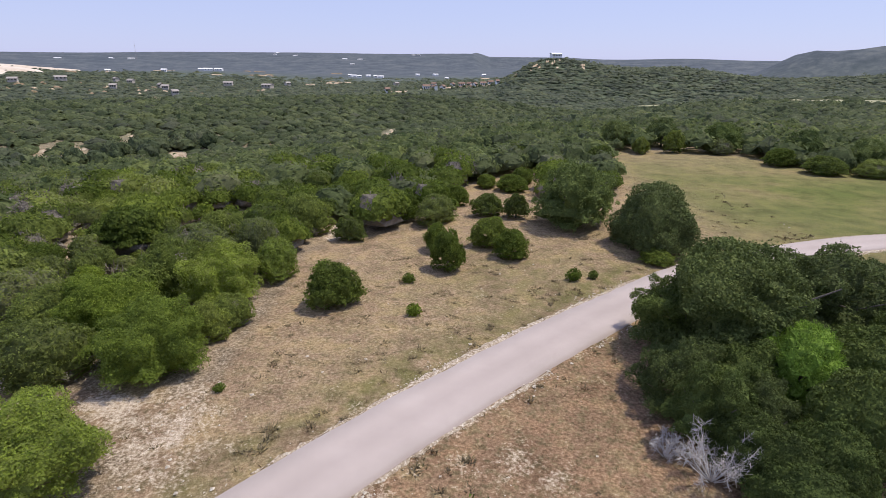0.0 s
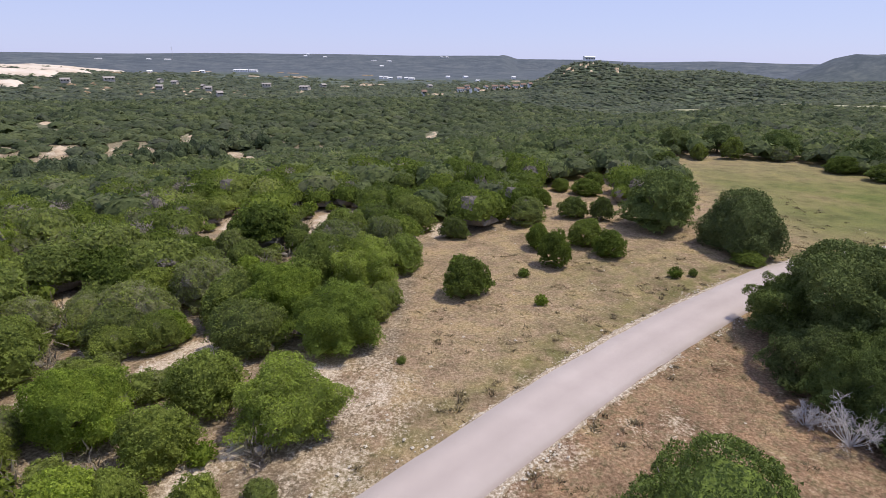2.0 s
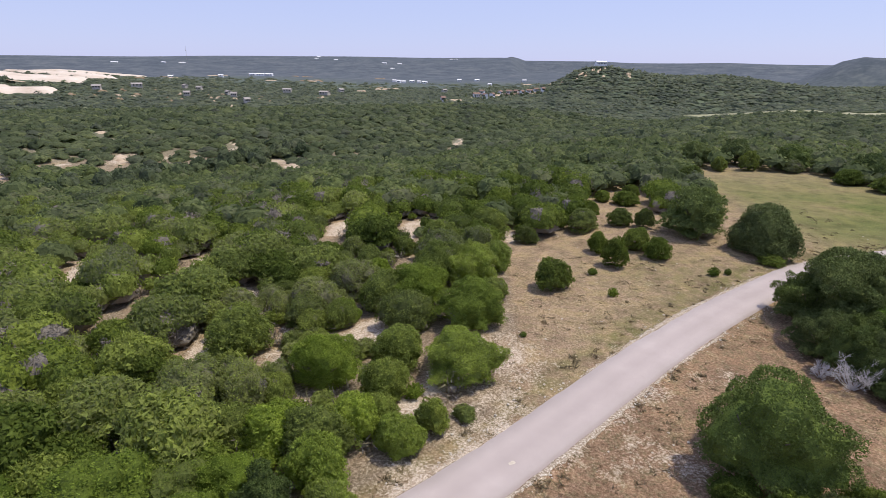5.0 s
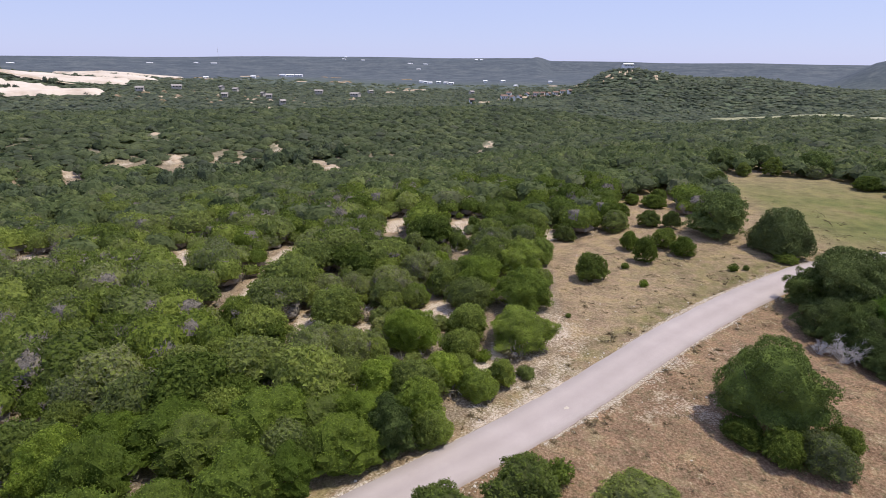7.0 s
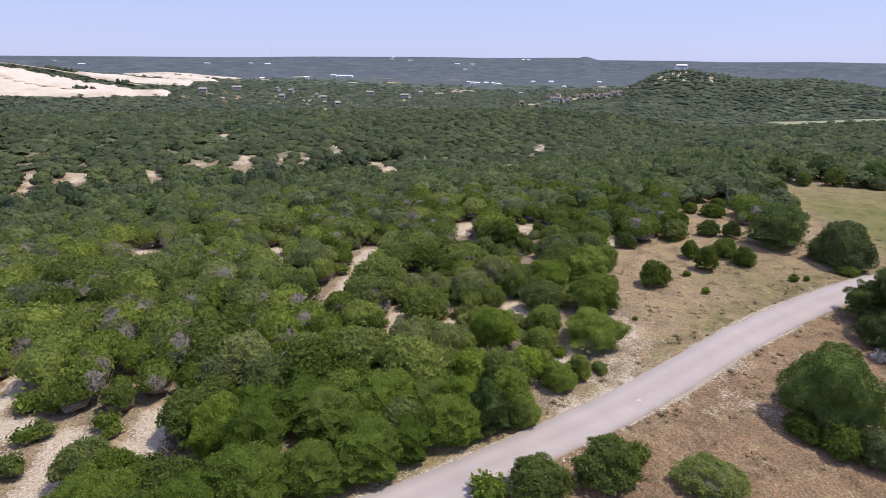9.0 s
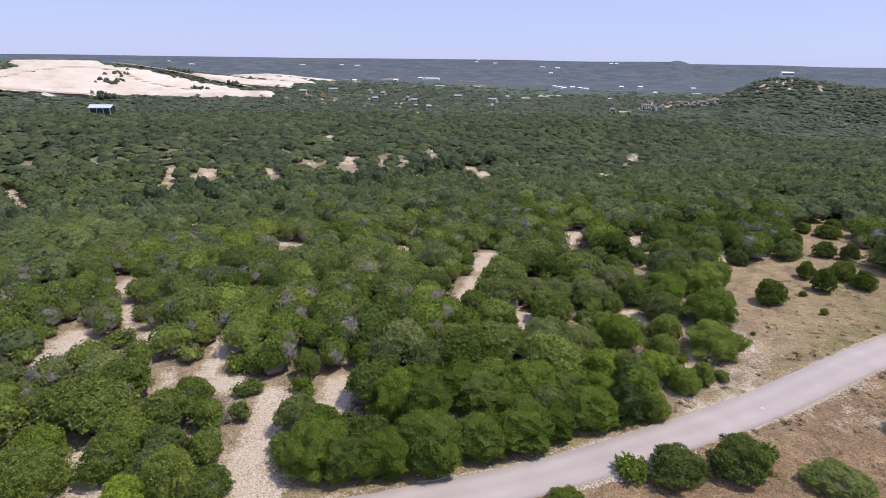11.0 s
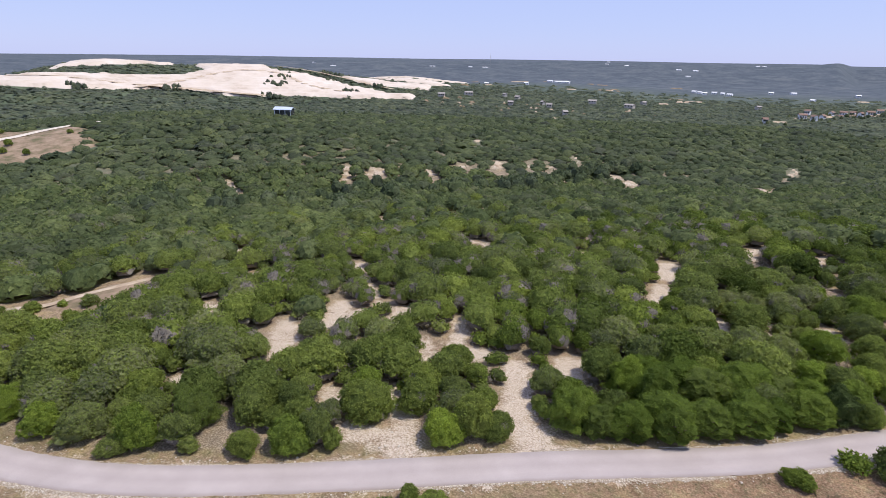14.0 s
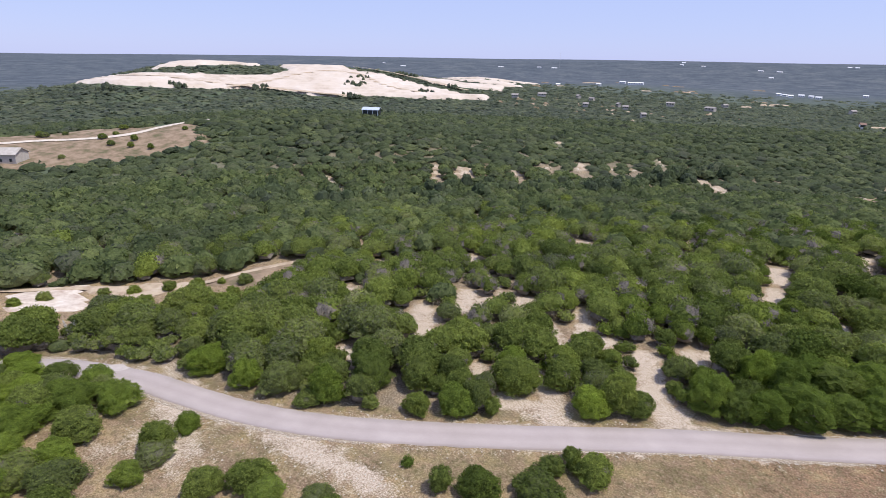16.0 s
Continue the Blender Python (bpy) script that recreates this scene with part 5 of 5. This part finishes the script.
def wood_stuff(name, where, rad, high, templates, mat, label, seed, smooth=False, sink=0.05):
    """Many crowns joined into one mesh; every tree keeps a tint of its own."""
    r = np.random.default_rng(seed)
    which = r.integers(len(templates), size=len(where))
    turn = r.uniform(0, 6.283, len(where))
    z = ground_z(where[:, 0], where[:, 1]) - sink
    verts, tris, tint, slots, base = [], [], [], [], 0
    for k, (v, f, slot) in enumerate(templates):
        some = np.flatnonzero(which == k)
        if not len(some):
            continue
        c, s = np.cos(turn[some])[:, None], np.sin(turn[some])[:, None]
        x = (v[None, :, 0] * c - v[None, :, 1] * s) * rad[some][:, None] + where[some, 0][:, None]
        y = (v[None, :, 0] * s + v[None, :, 1] * c) * rad[some][:, None] + where[some, 1][:, None]
        h = v[None, :, 2] * high[some][:, None] + z[some][:, None]
        verts.append(np.stack([x, y, h], -1).reshape(-1, 3))
        tris.append((f[None] + (np.arange(len(some)) * len(v))[:, None, None]).reshape(-1, 3) + base)
        tint.append(np.repeat(r.uniform(0, 1, len(some)), len(v)))
        slots.append(np.tile(slot, len(some)))
        base += len(some) * len(v)
    me = mesh_of(name, np.vstack(verts), np.vstack(tris), [mat, M_GREYTWIG], np.concatenate(slots), smooth, tint=np.concatenate(tint))
    return tagged(new(name, me), label, "woods", kind="stuff")


NEAR_CROWNS = [crown_template(s, 640, 0.066, 0.024, 30, dead) for s, dead in ((1, 0), (2, 1), (3, 0), (4, 2), (5, 0), (6, 1), (7, 4), (8, 0))]
YOUNG_CROWNS = [crown_template(s, 150, 0.17, 0.05, 20) for s in (31, 32, 33, 34)]
MID_CROWNS = [clump_template(s, 150, 0.12, BALL2) for s in (14, 15, 16, 17, 18, 19)]
LOOSE_CROWNS = [clump_template(s, 66, 0.16, BALL1, 9) for s in (41, 42, 43, 44, 45, 46)]
FAR_CROWNS = [clump_template(s, 18, 0.2, BALL1, 9) for s in range(10, 18)]
BASIN_CROWNS = [clump_template(s, 10, 0.32, BALL1, 7) for s in range(20, 28)]
fr = far[rest]
fr = fr + rng.normal(0, 22, len(fr))
a, b = rest[fr < 135], rest[fr >= 135]
east = (spots[a][:, 0] + 0.25 * spots[a][:, 1] + rng.normal(0, 9, len(a)) > -72) & ((spots[a][:, 1] < 22) | (spots[a][:, 0] > -40) | (rng.uniform(size=len(a)) < 0.4))
for some, mat, label, seed in ((a[~east], M_JUNIPER, "grey-green juniper woods with bare stony openings", 1), (a[east], M_DENSE, "dense dark green juniper woods beside the meadow", 4)):
    big = radius[some] >= 1.75
    wood_stuff("juniper_woods", spots[some[big]], radius[some[big]], height[some[big]], NEAR_CROWNS, mat, label, seed)
    wood_stuff("young_junipers", spots[some[~big]], radius[some[~big]], height[some[~big]], YOUNG_CROWNS, mat, "low young junipers filling gaps in the woods", seed + 50)
c, b = b[far[b] > 188], b[far[b] <= 188]
wood_stuff("valley_woods", spots[b], radius[b] * 1.2, height[b] * 1.05, MID_CROWNS, M_WOODS, "mixed juniper and oak woods filling the valley", 2)
wood_stuff("valley_woods", spots[c], radius[c] * 1.25, height[c] * 1.05, LOOSE_CROWNS, M_WOODS, "mixed woods on the valley's farther slope", 5)

# larger darker oaks follow the creek along the valley's bottom
creek_rng = np.random.default_rng(95)
creek = spline([(-232, 30), (-210, 55), (-192, 85), (-176, 117), (-152, 150), (-134, 190), (-122, 224), (-108, 258)], 3.4)
creek = np.vstack([creek + creek_rng.normal(0, 4.5, creek.shape), creek[::2] + creek_rng.normal(0, 8, creek[::2].shape)])
creek = creek[opening_gap(creek[:, 0], creek[:, 1], 0.03) > 2.0]
wood_stuff("creek_oaks", creek, creek_rng.uniform(2.6, 4.8, len(creek)), creek_rng.uniform(5.0, 8.0, len(creek)), MID_CROWNS, M_CREEK, "dark broad oaks along the creek in the valley", 96)


def brush_template(seed):
    """A low tangle of bare twigs and thin leaves."""
    r = np.random.default_rng(seed)
    low = [((0, 0, 0.4), (0.75, 0.75, 0.42)), ((0.4, 0.2, 0.3), (0.5, 0.5, 0.32)), ((-0.35, 0.3, 0.32), (0.5, 0.5, 0.3))]
    q, qn = on_lobes(r, low, 110, 0.05)
    v, f = joined([spikes(r, q, qn, 0.42, 0.035, 0.5, 0.5), core_of(low[:1], BALL1, 0.42, 0.0)])
    return v, f, (r.uniform(size=len(f)) < 0.55).astype(int)


BRUSH = [brush_template(s) for s in (61, 62, 63, 64)]
bushes = scatter(rng, -165, 60, -90, 130, 4.2)
bushes = bushes[in_sight(bushes) & (np.hypot(*(bushes - CENTRE).T) < 140)]
bushes = bushes[wooded(bushes[:, 0], bushes[:, 1])]
bushes = bushes[opening_gap(bushes[:, 0], bushes[:, 1]) > 1.1]
for dx, dy in ((3, 0), (0, -3), (2, -2)):
    bushes = bushes[wooded(bushes[:, 0] + dx, bushes[:, 1] + dy)]
wood_stuff("underbrush", bushes, rng.uniform(0.9, 1.7, len(bushes)), rng.uniform(0.9, 2.2, len(bushes)), BRUSH, M_BRUSH, "grey-brown twiggy underbrush between the junipers", 3)


def ring(lo, hi, step, sector=True):
    """Scattered places between two distances."""
    p = scatter(rng, -hi, hi, -hi, hi, step) + CENTRE
    p = p + rng.uniform(-0.4, 0.4, p.shape) * step
    d = np.hypot(*(p - CENTRE).T)
    p = p[(d >= lo) & (d < hi)]
    s = in_sight(p)
    p = p[s if sector else ~s]
    p = p[wooded(p[:, 0], p[:, 1])]
    return p[opening_gap(p[:, 0], p[:, 1], 0.045) > 2.2]


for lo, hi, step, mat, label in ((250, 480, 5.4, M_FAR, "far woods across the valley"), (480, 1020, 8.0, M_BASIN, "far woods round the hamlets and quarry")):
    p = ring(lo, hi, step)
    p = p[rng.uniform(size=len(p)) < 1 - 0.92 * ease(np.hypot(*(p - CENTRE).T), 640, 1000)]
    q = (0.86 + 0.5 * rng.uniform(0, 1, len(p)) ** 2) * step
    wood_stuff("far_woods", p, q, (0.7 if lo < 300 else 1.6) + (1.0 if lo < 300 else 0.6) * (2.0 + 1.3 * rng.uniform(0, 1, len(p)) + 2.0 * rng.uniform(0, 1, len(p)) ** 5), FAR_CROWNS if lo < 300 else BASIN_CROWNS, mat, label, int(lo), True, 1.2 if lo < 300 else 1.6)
p = ring(60, 520, 15.0, False)
wood_stuff("woods_behind", p, rng.uniform(2.2, 4.0, len(p)), rng.uniform(3.4, 5.6, len(p)), BASIN_CROWNS, M_WOODS, "open woods on the shelf behind", 9)


# ---- loose ground cover ----
def open_spots(rng, count, x0, x1, y0, y1):
    p = np.stack([rng.uniform(x0, x1, count), rng.uniform(y0, y1, count)], 1)
    side = road_side(p[:, 0], p[:, 1])
    ok = ~wooded(p[:, 0], p[:, 1]) & (np.abs(side) > 2.75)
    return p[ok], side[ok]


def tuft_field(name, p, tall, wide, thin, blades, label, seed, mat=None):
    """Dry grass tufts: a few thin splayed blades each, joined."""
    r = np.random.default_rng(seed)
    n = len(p) * blades
    base = np.repeat(np.column_stack([p, ground_z(p[:, 0], p[:, 1]) - 0.06]), blades, 0)
    size = np.repeat(r.uniform(0.6, 1.5, len(p)), blades)[:, None]
    spread = r.normal(0, 0.35, (n, 2)) * wide * size
    base[:, :2] += spread
    out = np.column_stack([2.2 * spread / (wide * size) + r.normal(size=(n, 2)) * 0.5, np.ones(n)])
    side = unit(np.cross(out, r.normal(size=(n, 3)))) * thin * size
    tip = base + unit(out) * tall * size * r.uniform(0.7, 1.3, (n, 1))
    v = np.stack([base - side, base + side, tip], 1).reshape(-1, 3)
    return tagged(new(name, mesh_of(name, v, np.arange(3 * n).reshape(-1, 3), mat or M_GRASS)), label, "grass", kind="stuff")


grass_rng = np.random.default_rng(404)
p, side = open_spots(grass_rng, 42000, -125, 48, -95, 105)
clumpy = np.sin(p[:, 0] * 0.7 + 2 * np.sin(p[:, 1] * 0.31)) + np.sin(p[:, 1] * 0.8 + 1.4 * np.sin(p[:, 0] * 0.23)) + grass_rng.normal(0, 0.8, len(p))
tuft_field("dry_grass", p[clumpy > 0.1], 0.2, 0.32, 0.03, 8, "sparse dry tan and brown grass tufts", 1)


weed = p[(clumpy > 0.6) & (np.abs(side) < 26) & (p[:, 0] > -36)][::2]
tuft_field("brown_weeds", weed, 0.22, 0.36, 0.032, 26, "low brown weed clumps scattered over the meadow", 7, M_WEED)


def stone_field(name, p, low, high, label, seed):
    """Loose limestone pieces, joined."""
    r = np.random.default_rng(seed)
    base = np.array([(1, 0, 0), (0, 1, 0), (-1, 0, 0), (0, -1, 0), (0, 0, 0.75), (0, 0, -0.6)], float)
    faces = np.array([(0, 1, 4), (1, 2, 4), (2, 3, 4), (3, 0, 4), (1, 0, 5), (2, 1, 5), (3, 2, 5), (0, 3, 5)])
    s = low + (high - low) * r.uniform(0, 1, len(p)) ** 3
    v = base[None] * (1 + r.uniform(-0.35, 0.35, (len(p), 6, 3))) * s[:, None, None] * 0.5
    turn = r.uniform(0, 6.283, len(p))[:, None]
    x, y = v[..., 0] * np.cos(turn) - v[..., 1] * np.sin(turn), v[..., 0] * np.sin(turn) + v[..., 1] * np.cos(turn)
    z = v[..., 2] * 0.7 + (ground_z(p[:, 0], p[:, 1]) + s * 0.08)[:, None]
    verts = np.stack([x + p[:, 0, None], y + p[:, 1, None], z], -1).reshape(-1, 3)
    tris = (faces[None] + (np.arange(len(p)) * 6)[:, None, None]).reshape(-1, 3)
    return tagged(new(name, mesh_of(name, verts, tris, M_STONE)), label, "stones", kind="stuff")


stone_rng = np.random.default_rng(505)
p = np.stack([stone_rng.uniform(-130, 48, 90000), stone_rng.uniform(-70, 75, 90000)], 1)
side = road_side(p[:, 0], p[:, 1])
gap = opening_gap(p[:, 0], p[:, 1])
wash = swell(p[:, 0], p[:, 1], -96, -53, 9, 3.2) + swell(p[:, 0], p[:, 1], -88, -50.8, 7, 2.6) + swell(p[:, 0], p[:, 1], -112, -59, 7, 4) + 0.5 * swell(p[:, 0], p[:, 1], -20, 16, 4.5, 5) + 0.4 * swell(p[:, 0], p[:, 1], 3, 23, 3, 2) + 0.5 * swell(p[:, 0], p[:, 1], -16, 24, 3, 7) + 0.5 * swell(p[:, 0], p[:, 1], -6, 13, 5, 2.5) + 0.9 * swell(p[:, 0], p[:, 1], -8.4, 18.4, 2.4, 1.2) + 0.6 * swell(p[:, 0], p[:, 1], -4.4, 22.2, 2.6, 1.3)
edge = np.exp(-(((np.abs(side) - 2.9) / 0.45) ** 2)) * (0.35 + 0.65 * (np.sin(p[:, 0] * 0.31 + p[:, 1] * 0.17 + np.sign(side)) > 0))
chance = 0.5 * (gap < 0.3) + 0.65 * wash + 0.9 * edge + 0.012
stones = p[(stone_rng.uniform(size=len(p)) < chance) & (np.abs(side) > 2.6)]
stone_field("loose_stones", stones, 0.08, 0.34, "loose pale limestone stones on bare ground", 2)
k = np.arange(len(ROAD_LINE) * 24) % len(ROAD_LINE)
way = unit(np.gradient(ROAD_LINE, axis=0))[k]
off = stone_rng.choice((-1, 1), len(k)) * (2.62 + np.abs(stone_rng.normal(0, 0.35, len(k))) - 0.2 * ease(-ROAD_LINE[k, 0], 10, 40))
p = ROAD_LINE[k] + np.stack([-way[:, 1], way[:, 0]], 1) * off[:, None] + stone_rng.normal(0, 0.4, (len(k), 2))
busy = np.sin(ROAD_LINE[k, 0] * 0.33 + np.sign(off) * 1.3) + np.sin(ROAD_LINE[k, 1] * 0.61) > 0.35
stone_field("verge_stones", p[busy & (p[:, 0] > -150) & (p[:, 0] < 50)], 0.07, 0.22, "white limestone rubble along the road's edges", 3)


# ---- buildings ----
def box(x0, x1, y0, y1, z0, z1):
    v = np.array([(x, y, z) for z in (z0, z1) for y in (y0, y1) for x in (x0, x1)], float)
    f = [(0, 2, 3), (0, 3, 1), (4, 5, 7), (4, 7, 6), (0, 1, 5), (0, 5, 4), (2, 6, 7), (2, 7, 3), (0, 4, 6), (0, 6, 2), (1, 3, 7), (1, 7, 5)]
    return v, np.array(f)


def gable(w, d, z, rise, over, thick=0.25):
    """A pitched roof of real thickness, its ridge along x."""
    x, y = w / 2 + over, d / 2 + over
    drop = rise * over / (d / 2)
    sec = [(-y, z - drop), (0, z + rise), (y, z - drop), (y, z - drop + thick), (0, z + rise + thick), (-y, z - drop + thick)]
    v = np.array([(sx * x, a, b) for sx in (-1, 1) for a, b in sec])
    f = []
    for i in range(6):
        j = (i + 1) % 6
        f += [(i, j, 6 + j), (i, 6 + j, 6 + i)]
    f += [(0, 5, 4), (0, 4, 1), (1, 4, 3), (1, 3, 2), (6, 10, 11), (6, 7, 10), (7, 9, 10), (7, 8, 9)]
    return v, np.array(f)


def building(name, x, y, w, d, h, rise, yaw, wall, roof, label, windows=4, lift=0.0):
    root = new(name)
    root.matrix_world = pose(x, y, float(ground_z(x, y)) + lift, 0, 0, yaw)
    tagged(root, label, "house", "houses" if name == "house" else "")
    body = part("wall", mesh_of("wall", *joined([box(-w / 2, w / 2, -d / 2, d / 2, -2.0 - lift, h)]), wall), root)
    v, f = gable(w, d, h, rise, 0.6)
    part("roof", mesh_of("roof", v, f, roof), root)
    for s in (-1, 1):
        end = np.array([(s * w / 2 * 0.98, q, z) for q, z in ((-d / 2, h - 0.02), (d / 2, h - 0.02), (0, h + rise))])
        part("gable_wall", mesh_of("gable_wall", end, [(0, 1, 2)], wall), root)
    for i in range(windows):
        cx = -w / 2 + w * (i + 0.5) / windows
        pane = part("window", mesh_of("window", *box(cx - 0.6, cx + 0.6, -d / 2 - 0.06, -d / 2 + 0.1, 0.9, 2.3), M_DARK), root)
        if name != "house":
            part("window_sill", mesh_of("window_sill", *box(cx - 0.75, cx + 0.75, -d / 2 - 0.2, -d / 2 - 0.065, 0.76, 0.9), wall), pane)
    return root


# the shed is open: its near-black walls paint in the shade under the roof
shed = building("shed", -314, 186, 11, 6, 3.6, 1.3, 24, M_DARK, M_METAL, "long open shed with a pale blue metal roof", 0, 1.5)
for px in (-5.2, -1.7, 1.7, 5.2):
    part("post", mesh_of("post", *box(px - 0.15, px + 0.15, -3.4, -3.1, -2.0, 3.5), M_METAL), shed, "pale steel post")
building("farm_building", -362, -8, 22, 9, 4.2, 2.2, 40, M_WALL, M_WALL, "low cream farm building with pale roof beside the clearing", 5, 0.0)
building("hilltop_house", 143, 728, 13, 8, 3.2, 1.2, 12, M_WHITE, M_WHITE, "large white house on top of a wooded hill", 6, 3.0)
HAMLET_EAST = [(-17, 592, 14, 8), (-8, 560, 12, 8), (0, 597, 14, 9), (11, 639, 12, 8), (22, 657, 14, 9), (31, 665, 14, 8), (37, 641, 13, 8), (48, 670, 16, 9), (59, 684, 13, 8), (66, 680, 12, 8), (-10, 643, 11, 8), (-48, 492, 12, 8)]
HAMLET_WEST = [(-240, 629, 20, 14), (-189, 618, 24, 15), (-188, 698, 16, 10), (-58, 697, 16, 12), (-346, 605, 14, 9), (-321, 597, 13, 9), (-259, 529, 12, 8), (-218, 455, 11, 8), (-381, 555, 22, 12), (-393, 521, 18, 10), (-300, 520, 12, 8), (-276, 540, 11, 8)]
FAR_ROOFS = [(-459, 1087, 30, 12), (-414, 1007, 34, 14), (-409, 1041, 36, 14), (-168, 1034, 18, 10), (-157, 1017, 16, 10), (-148, 1006, 18, 10), (-135, 1032, 20, 10), (-120, 1018, 16, 10), (-108, 998, 22, 10), (-48, 1094, 18, 10), (-14, 1097, 22, 12), (79, 1095, 18, 10), (7, 914, 14, 10), (-428, 876, 18, 8), (-470, 800, 16, 8)]
RIDGE_ROOFS = [(-530, 1817, 26, 14), (-461, 1792, 30, 14), (-99, 1931, 26, 12), (-80, 1926, 24, 12), (-294, 1720, 34, 14), (-247, 1717, 34, 14), (-246, 1557, 26, 12), (-1211, 1260, 40, 12), (-986, 1470, 40, 12), (-879, 1523, 44, 12), (-827, 1523, 40, 12), (-1333, 1306, 40, 12), (-553, 1926, 26, 12)]
house_rng = np.random.default_rng(31)
for spots_list, walls, roofs, h, lift, label in ((HAMLET_EAST, M_WHITE, M_BROWN, 6.0, 2.0, "cream stone house of a distant hamlet"), (HAMLET_WEST, M_WALL, M_ROOF, 4.5, 2.0, "distant house with grey hipped roof among trees"), (FAR_ROOFS, M_WHITE, M_WHITE, 5.0, 0.3, "far white building in the wooded basin"), (RIDGE_ROOFS, M_WHITE, M_WHITE, 4.5, -1.2, "small white house on the distant ridge")):
    for hx, hy, w, d in spots_list:
        k = float(house_rng.uniform(0.3, 0.52)) if lift == 2.0 else 0.4
        building("house", hx, hy + (float(house_rng.uniform(-14, 14)) if lift == 2.0 else 0.0), k * w, 0.5 * d, 0.55 * h * (k + 0.55), 1.2, float(house_rng.uniform(-60, 60) if lift == 2.0 else house_rng.uniform(-35, 35)), walls, roofs, label, 3, lift)
among = np.array([(hx, hy) for hx, hy, *_ in HAMLET_EAST * 4]) + house_rng.normal(0, 1, (4 * len(HAMLET_EAST), 2)) * (7, 9) - (0, 9)
wood_stuff("hamlet_trees", among, house_rng.uniform(1.6, 3.0, len(among)), house_rng.uniform(3.2, 5.4, len(among)), FAR_CROWNS, M_FAR, "garden trees standing between the hamlet's houses", 33)
# bare terraces round the eastern hamlet, its russet banks, and rock ledges under the hilltop house
for k, (tx, ty, along, across) in enumerate(((-12, 585, 16, 5), (8, 622, 14, 5), (30, 655, 18, 6), (52, 674, 16, 5), (-40, 500, 20, 4), (18, 640, 10, 4))):
    drape("hamlet_terrace", strip(tx, ty, along, across), 2.5, 2.6, M_BROWN if k in (2, 5) else M_DIRT, "pale bare terrace between hamlet houses", "clearing", seed=200 + k)
ledge_rng = np.random.default_rng(71)
for k in range(15):
    a, d = ledge_rng.uniform(0.125, 0.245), ledge_rng.uniform(655, 690)
    drape("rock_ledge", strip(d * np.sin(a), d * np.cos(a), ledge_rng.uniform(2, 6), ledge_rng.uniform(1.2, 2.4)), 1.2, 2.8, M_DIRT, "pale limestone ledge under the hilltop house", "rock", seed=240 + k)
# a lattice mast on the ridge
mast = tagged(new("radio_mast"), "thin dark radio mast on the distant ridge", "mast")
mast.location = (-800, 1500, float(ground_z(-800, 1500)))
part("pole", mesh_of("pole", *tube([(0, 0, 0), (0, 0, 26), (0, 0, 46)], [0.25, 0.2, 0.1], 5), M_ROOF), mast)
for z in (20, 34):
    part("platform", mesh_of("platform", *box(-0.8, 0.8, -0.8, 0.8, z, z + 0.6), M_ROOF), mast)
# trees left standing in and round the quarry
scrub_rng = np.random.default_rng(63)
grove = []
for cx, cy, count, spread in ((-540, 390, 12, 12), (-525, 470, 14, 12), (-560, 420, 8, 16), (-500, 350, 10, 10), (-470, 440, 10, 9), (-590, 300, 9, 12), (-620, 150, 10, 12), (-560, 505, 12, 14), (-470, 500, 9, 10), (-600, 210, 7, 9)):
    grove += [(cx + a, cy + b) for a, b in scrub_rng.normal(0, 0.45 * spread, (count, 2))]
grove = np.array(grove)
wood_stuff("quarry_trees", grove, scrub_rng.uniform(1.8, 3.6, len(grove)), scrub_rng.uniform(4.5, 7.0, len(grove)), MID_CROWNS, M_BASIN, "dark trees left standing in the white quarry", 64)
# pale clearings and yards scattered over the basin beyond the woods
yard_rng = np.random.default_rng(65)
for k in range(84):
    a, d = np.radians(yard_rng.uniform(-62, 8)), yard_rng.uniform(640, 1280)
    yx, yy = (d * np.sin(a), d * np.cos(a)) if k < 34 else (yard_rng.normal(-300, 55), yard_rng.normal(500, 38))
    d = np.hypot(yx, yy)
    drape("pale_clearing", strip(yx, yy, yard_rng.uniform(6, 22) if k < 34 else yard_rng.uniform(2.5, 7), yard_rng.uniform(2.5, 6) if k < 34 else yard_rng.uniform(2, 4)), 2.5, 2.2 if d < 860 else 1.2, M_GLADE if k % 3 else M_DIRT, "pale bare clearing among distant trees", "clearing", seed=100 + k)
# bushes and haul roads
glade_rng = np.random.default_rng(61)
for _ in range(26):
    gx, gy = glade_rng.uniform(-425, -315), glade_rng.uniform(-30, 80)
    if inside(GLADE, np.array([gx]), np.array([gy]))[0] and abs((gy - 28) - 0.83 * (gx + 425)) > 9:
        plant("juniper", FOREST_KINDS[1], gx, gy, glade_rng.uniform(1.6, 3.0), glade_rng.uniform(2.2, 3.6), "dark bush in the brown clearing", "juniper", "clearing bushes")
for line in ([(-470, 430), (-520, 420), (-570, 430), (-610, 400), (-615, 330), (-600, 260)], [(-450, 500), (-500, 500), (-560, 490), (-620, 470)], [(-500, 350), (-540, 330), (-590, 300), (-640, 235), (-700, 170)]):
    ribbon("haul_road", spline(line, 6.0), 2.2, M_DIRT, 3.2, 0.6, "brown haul road across the white quarry", "track")
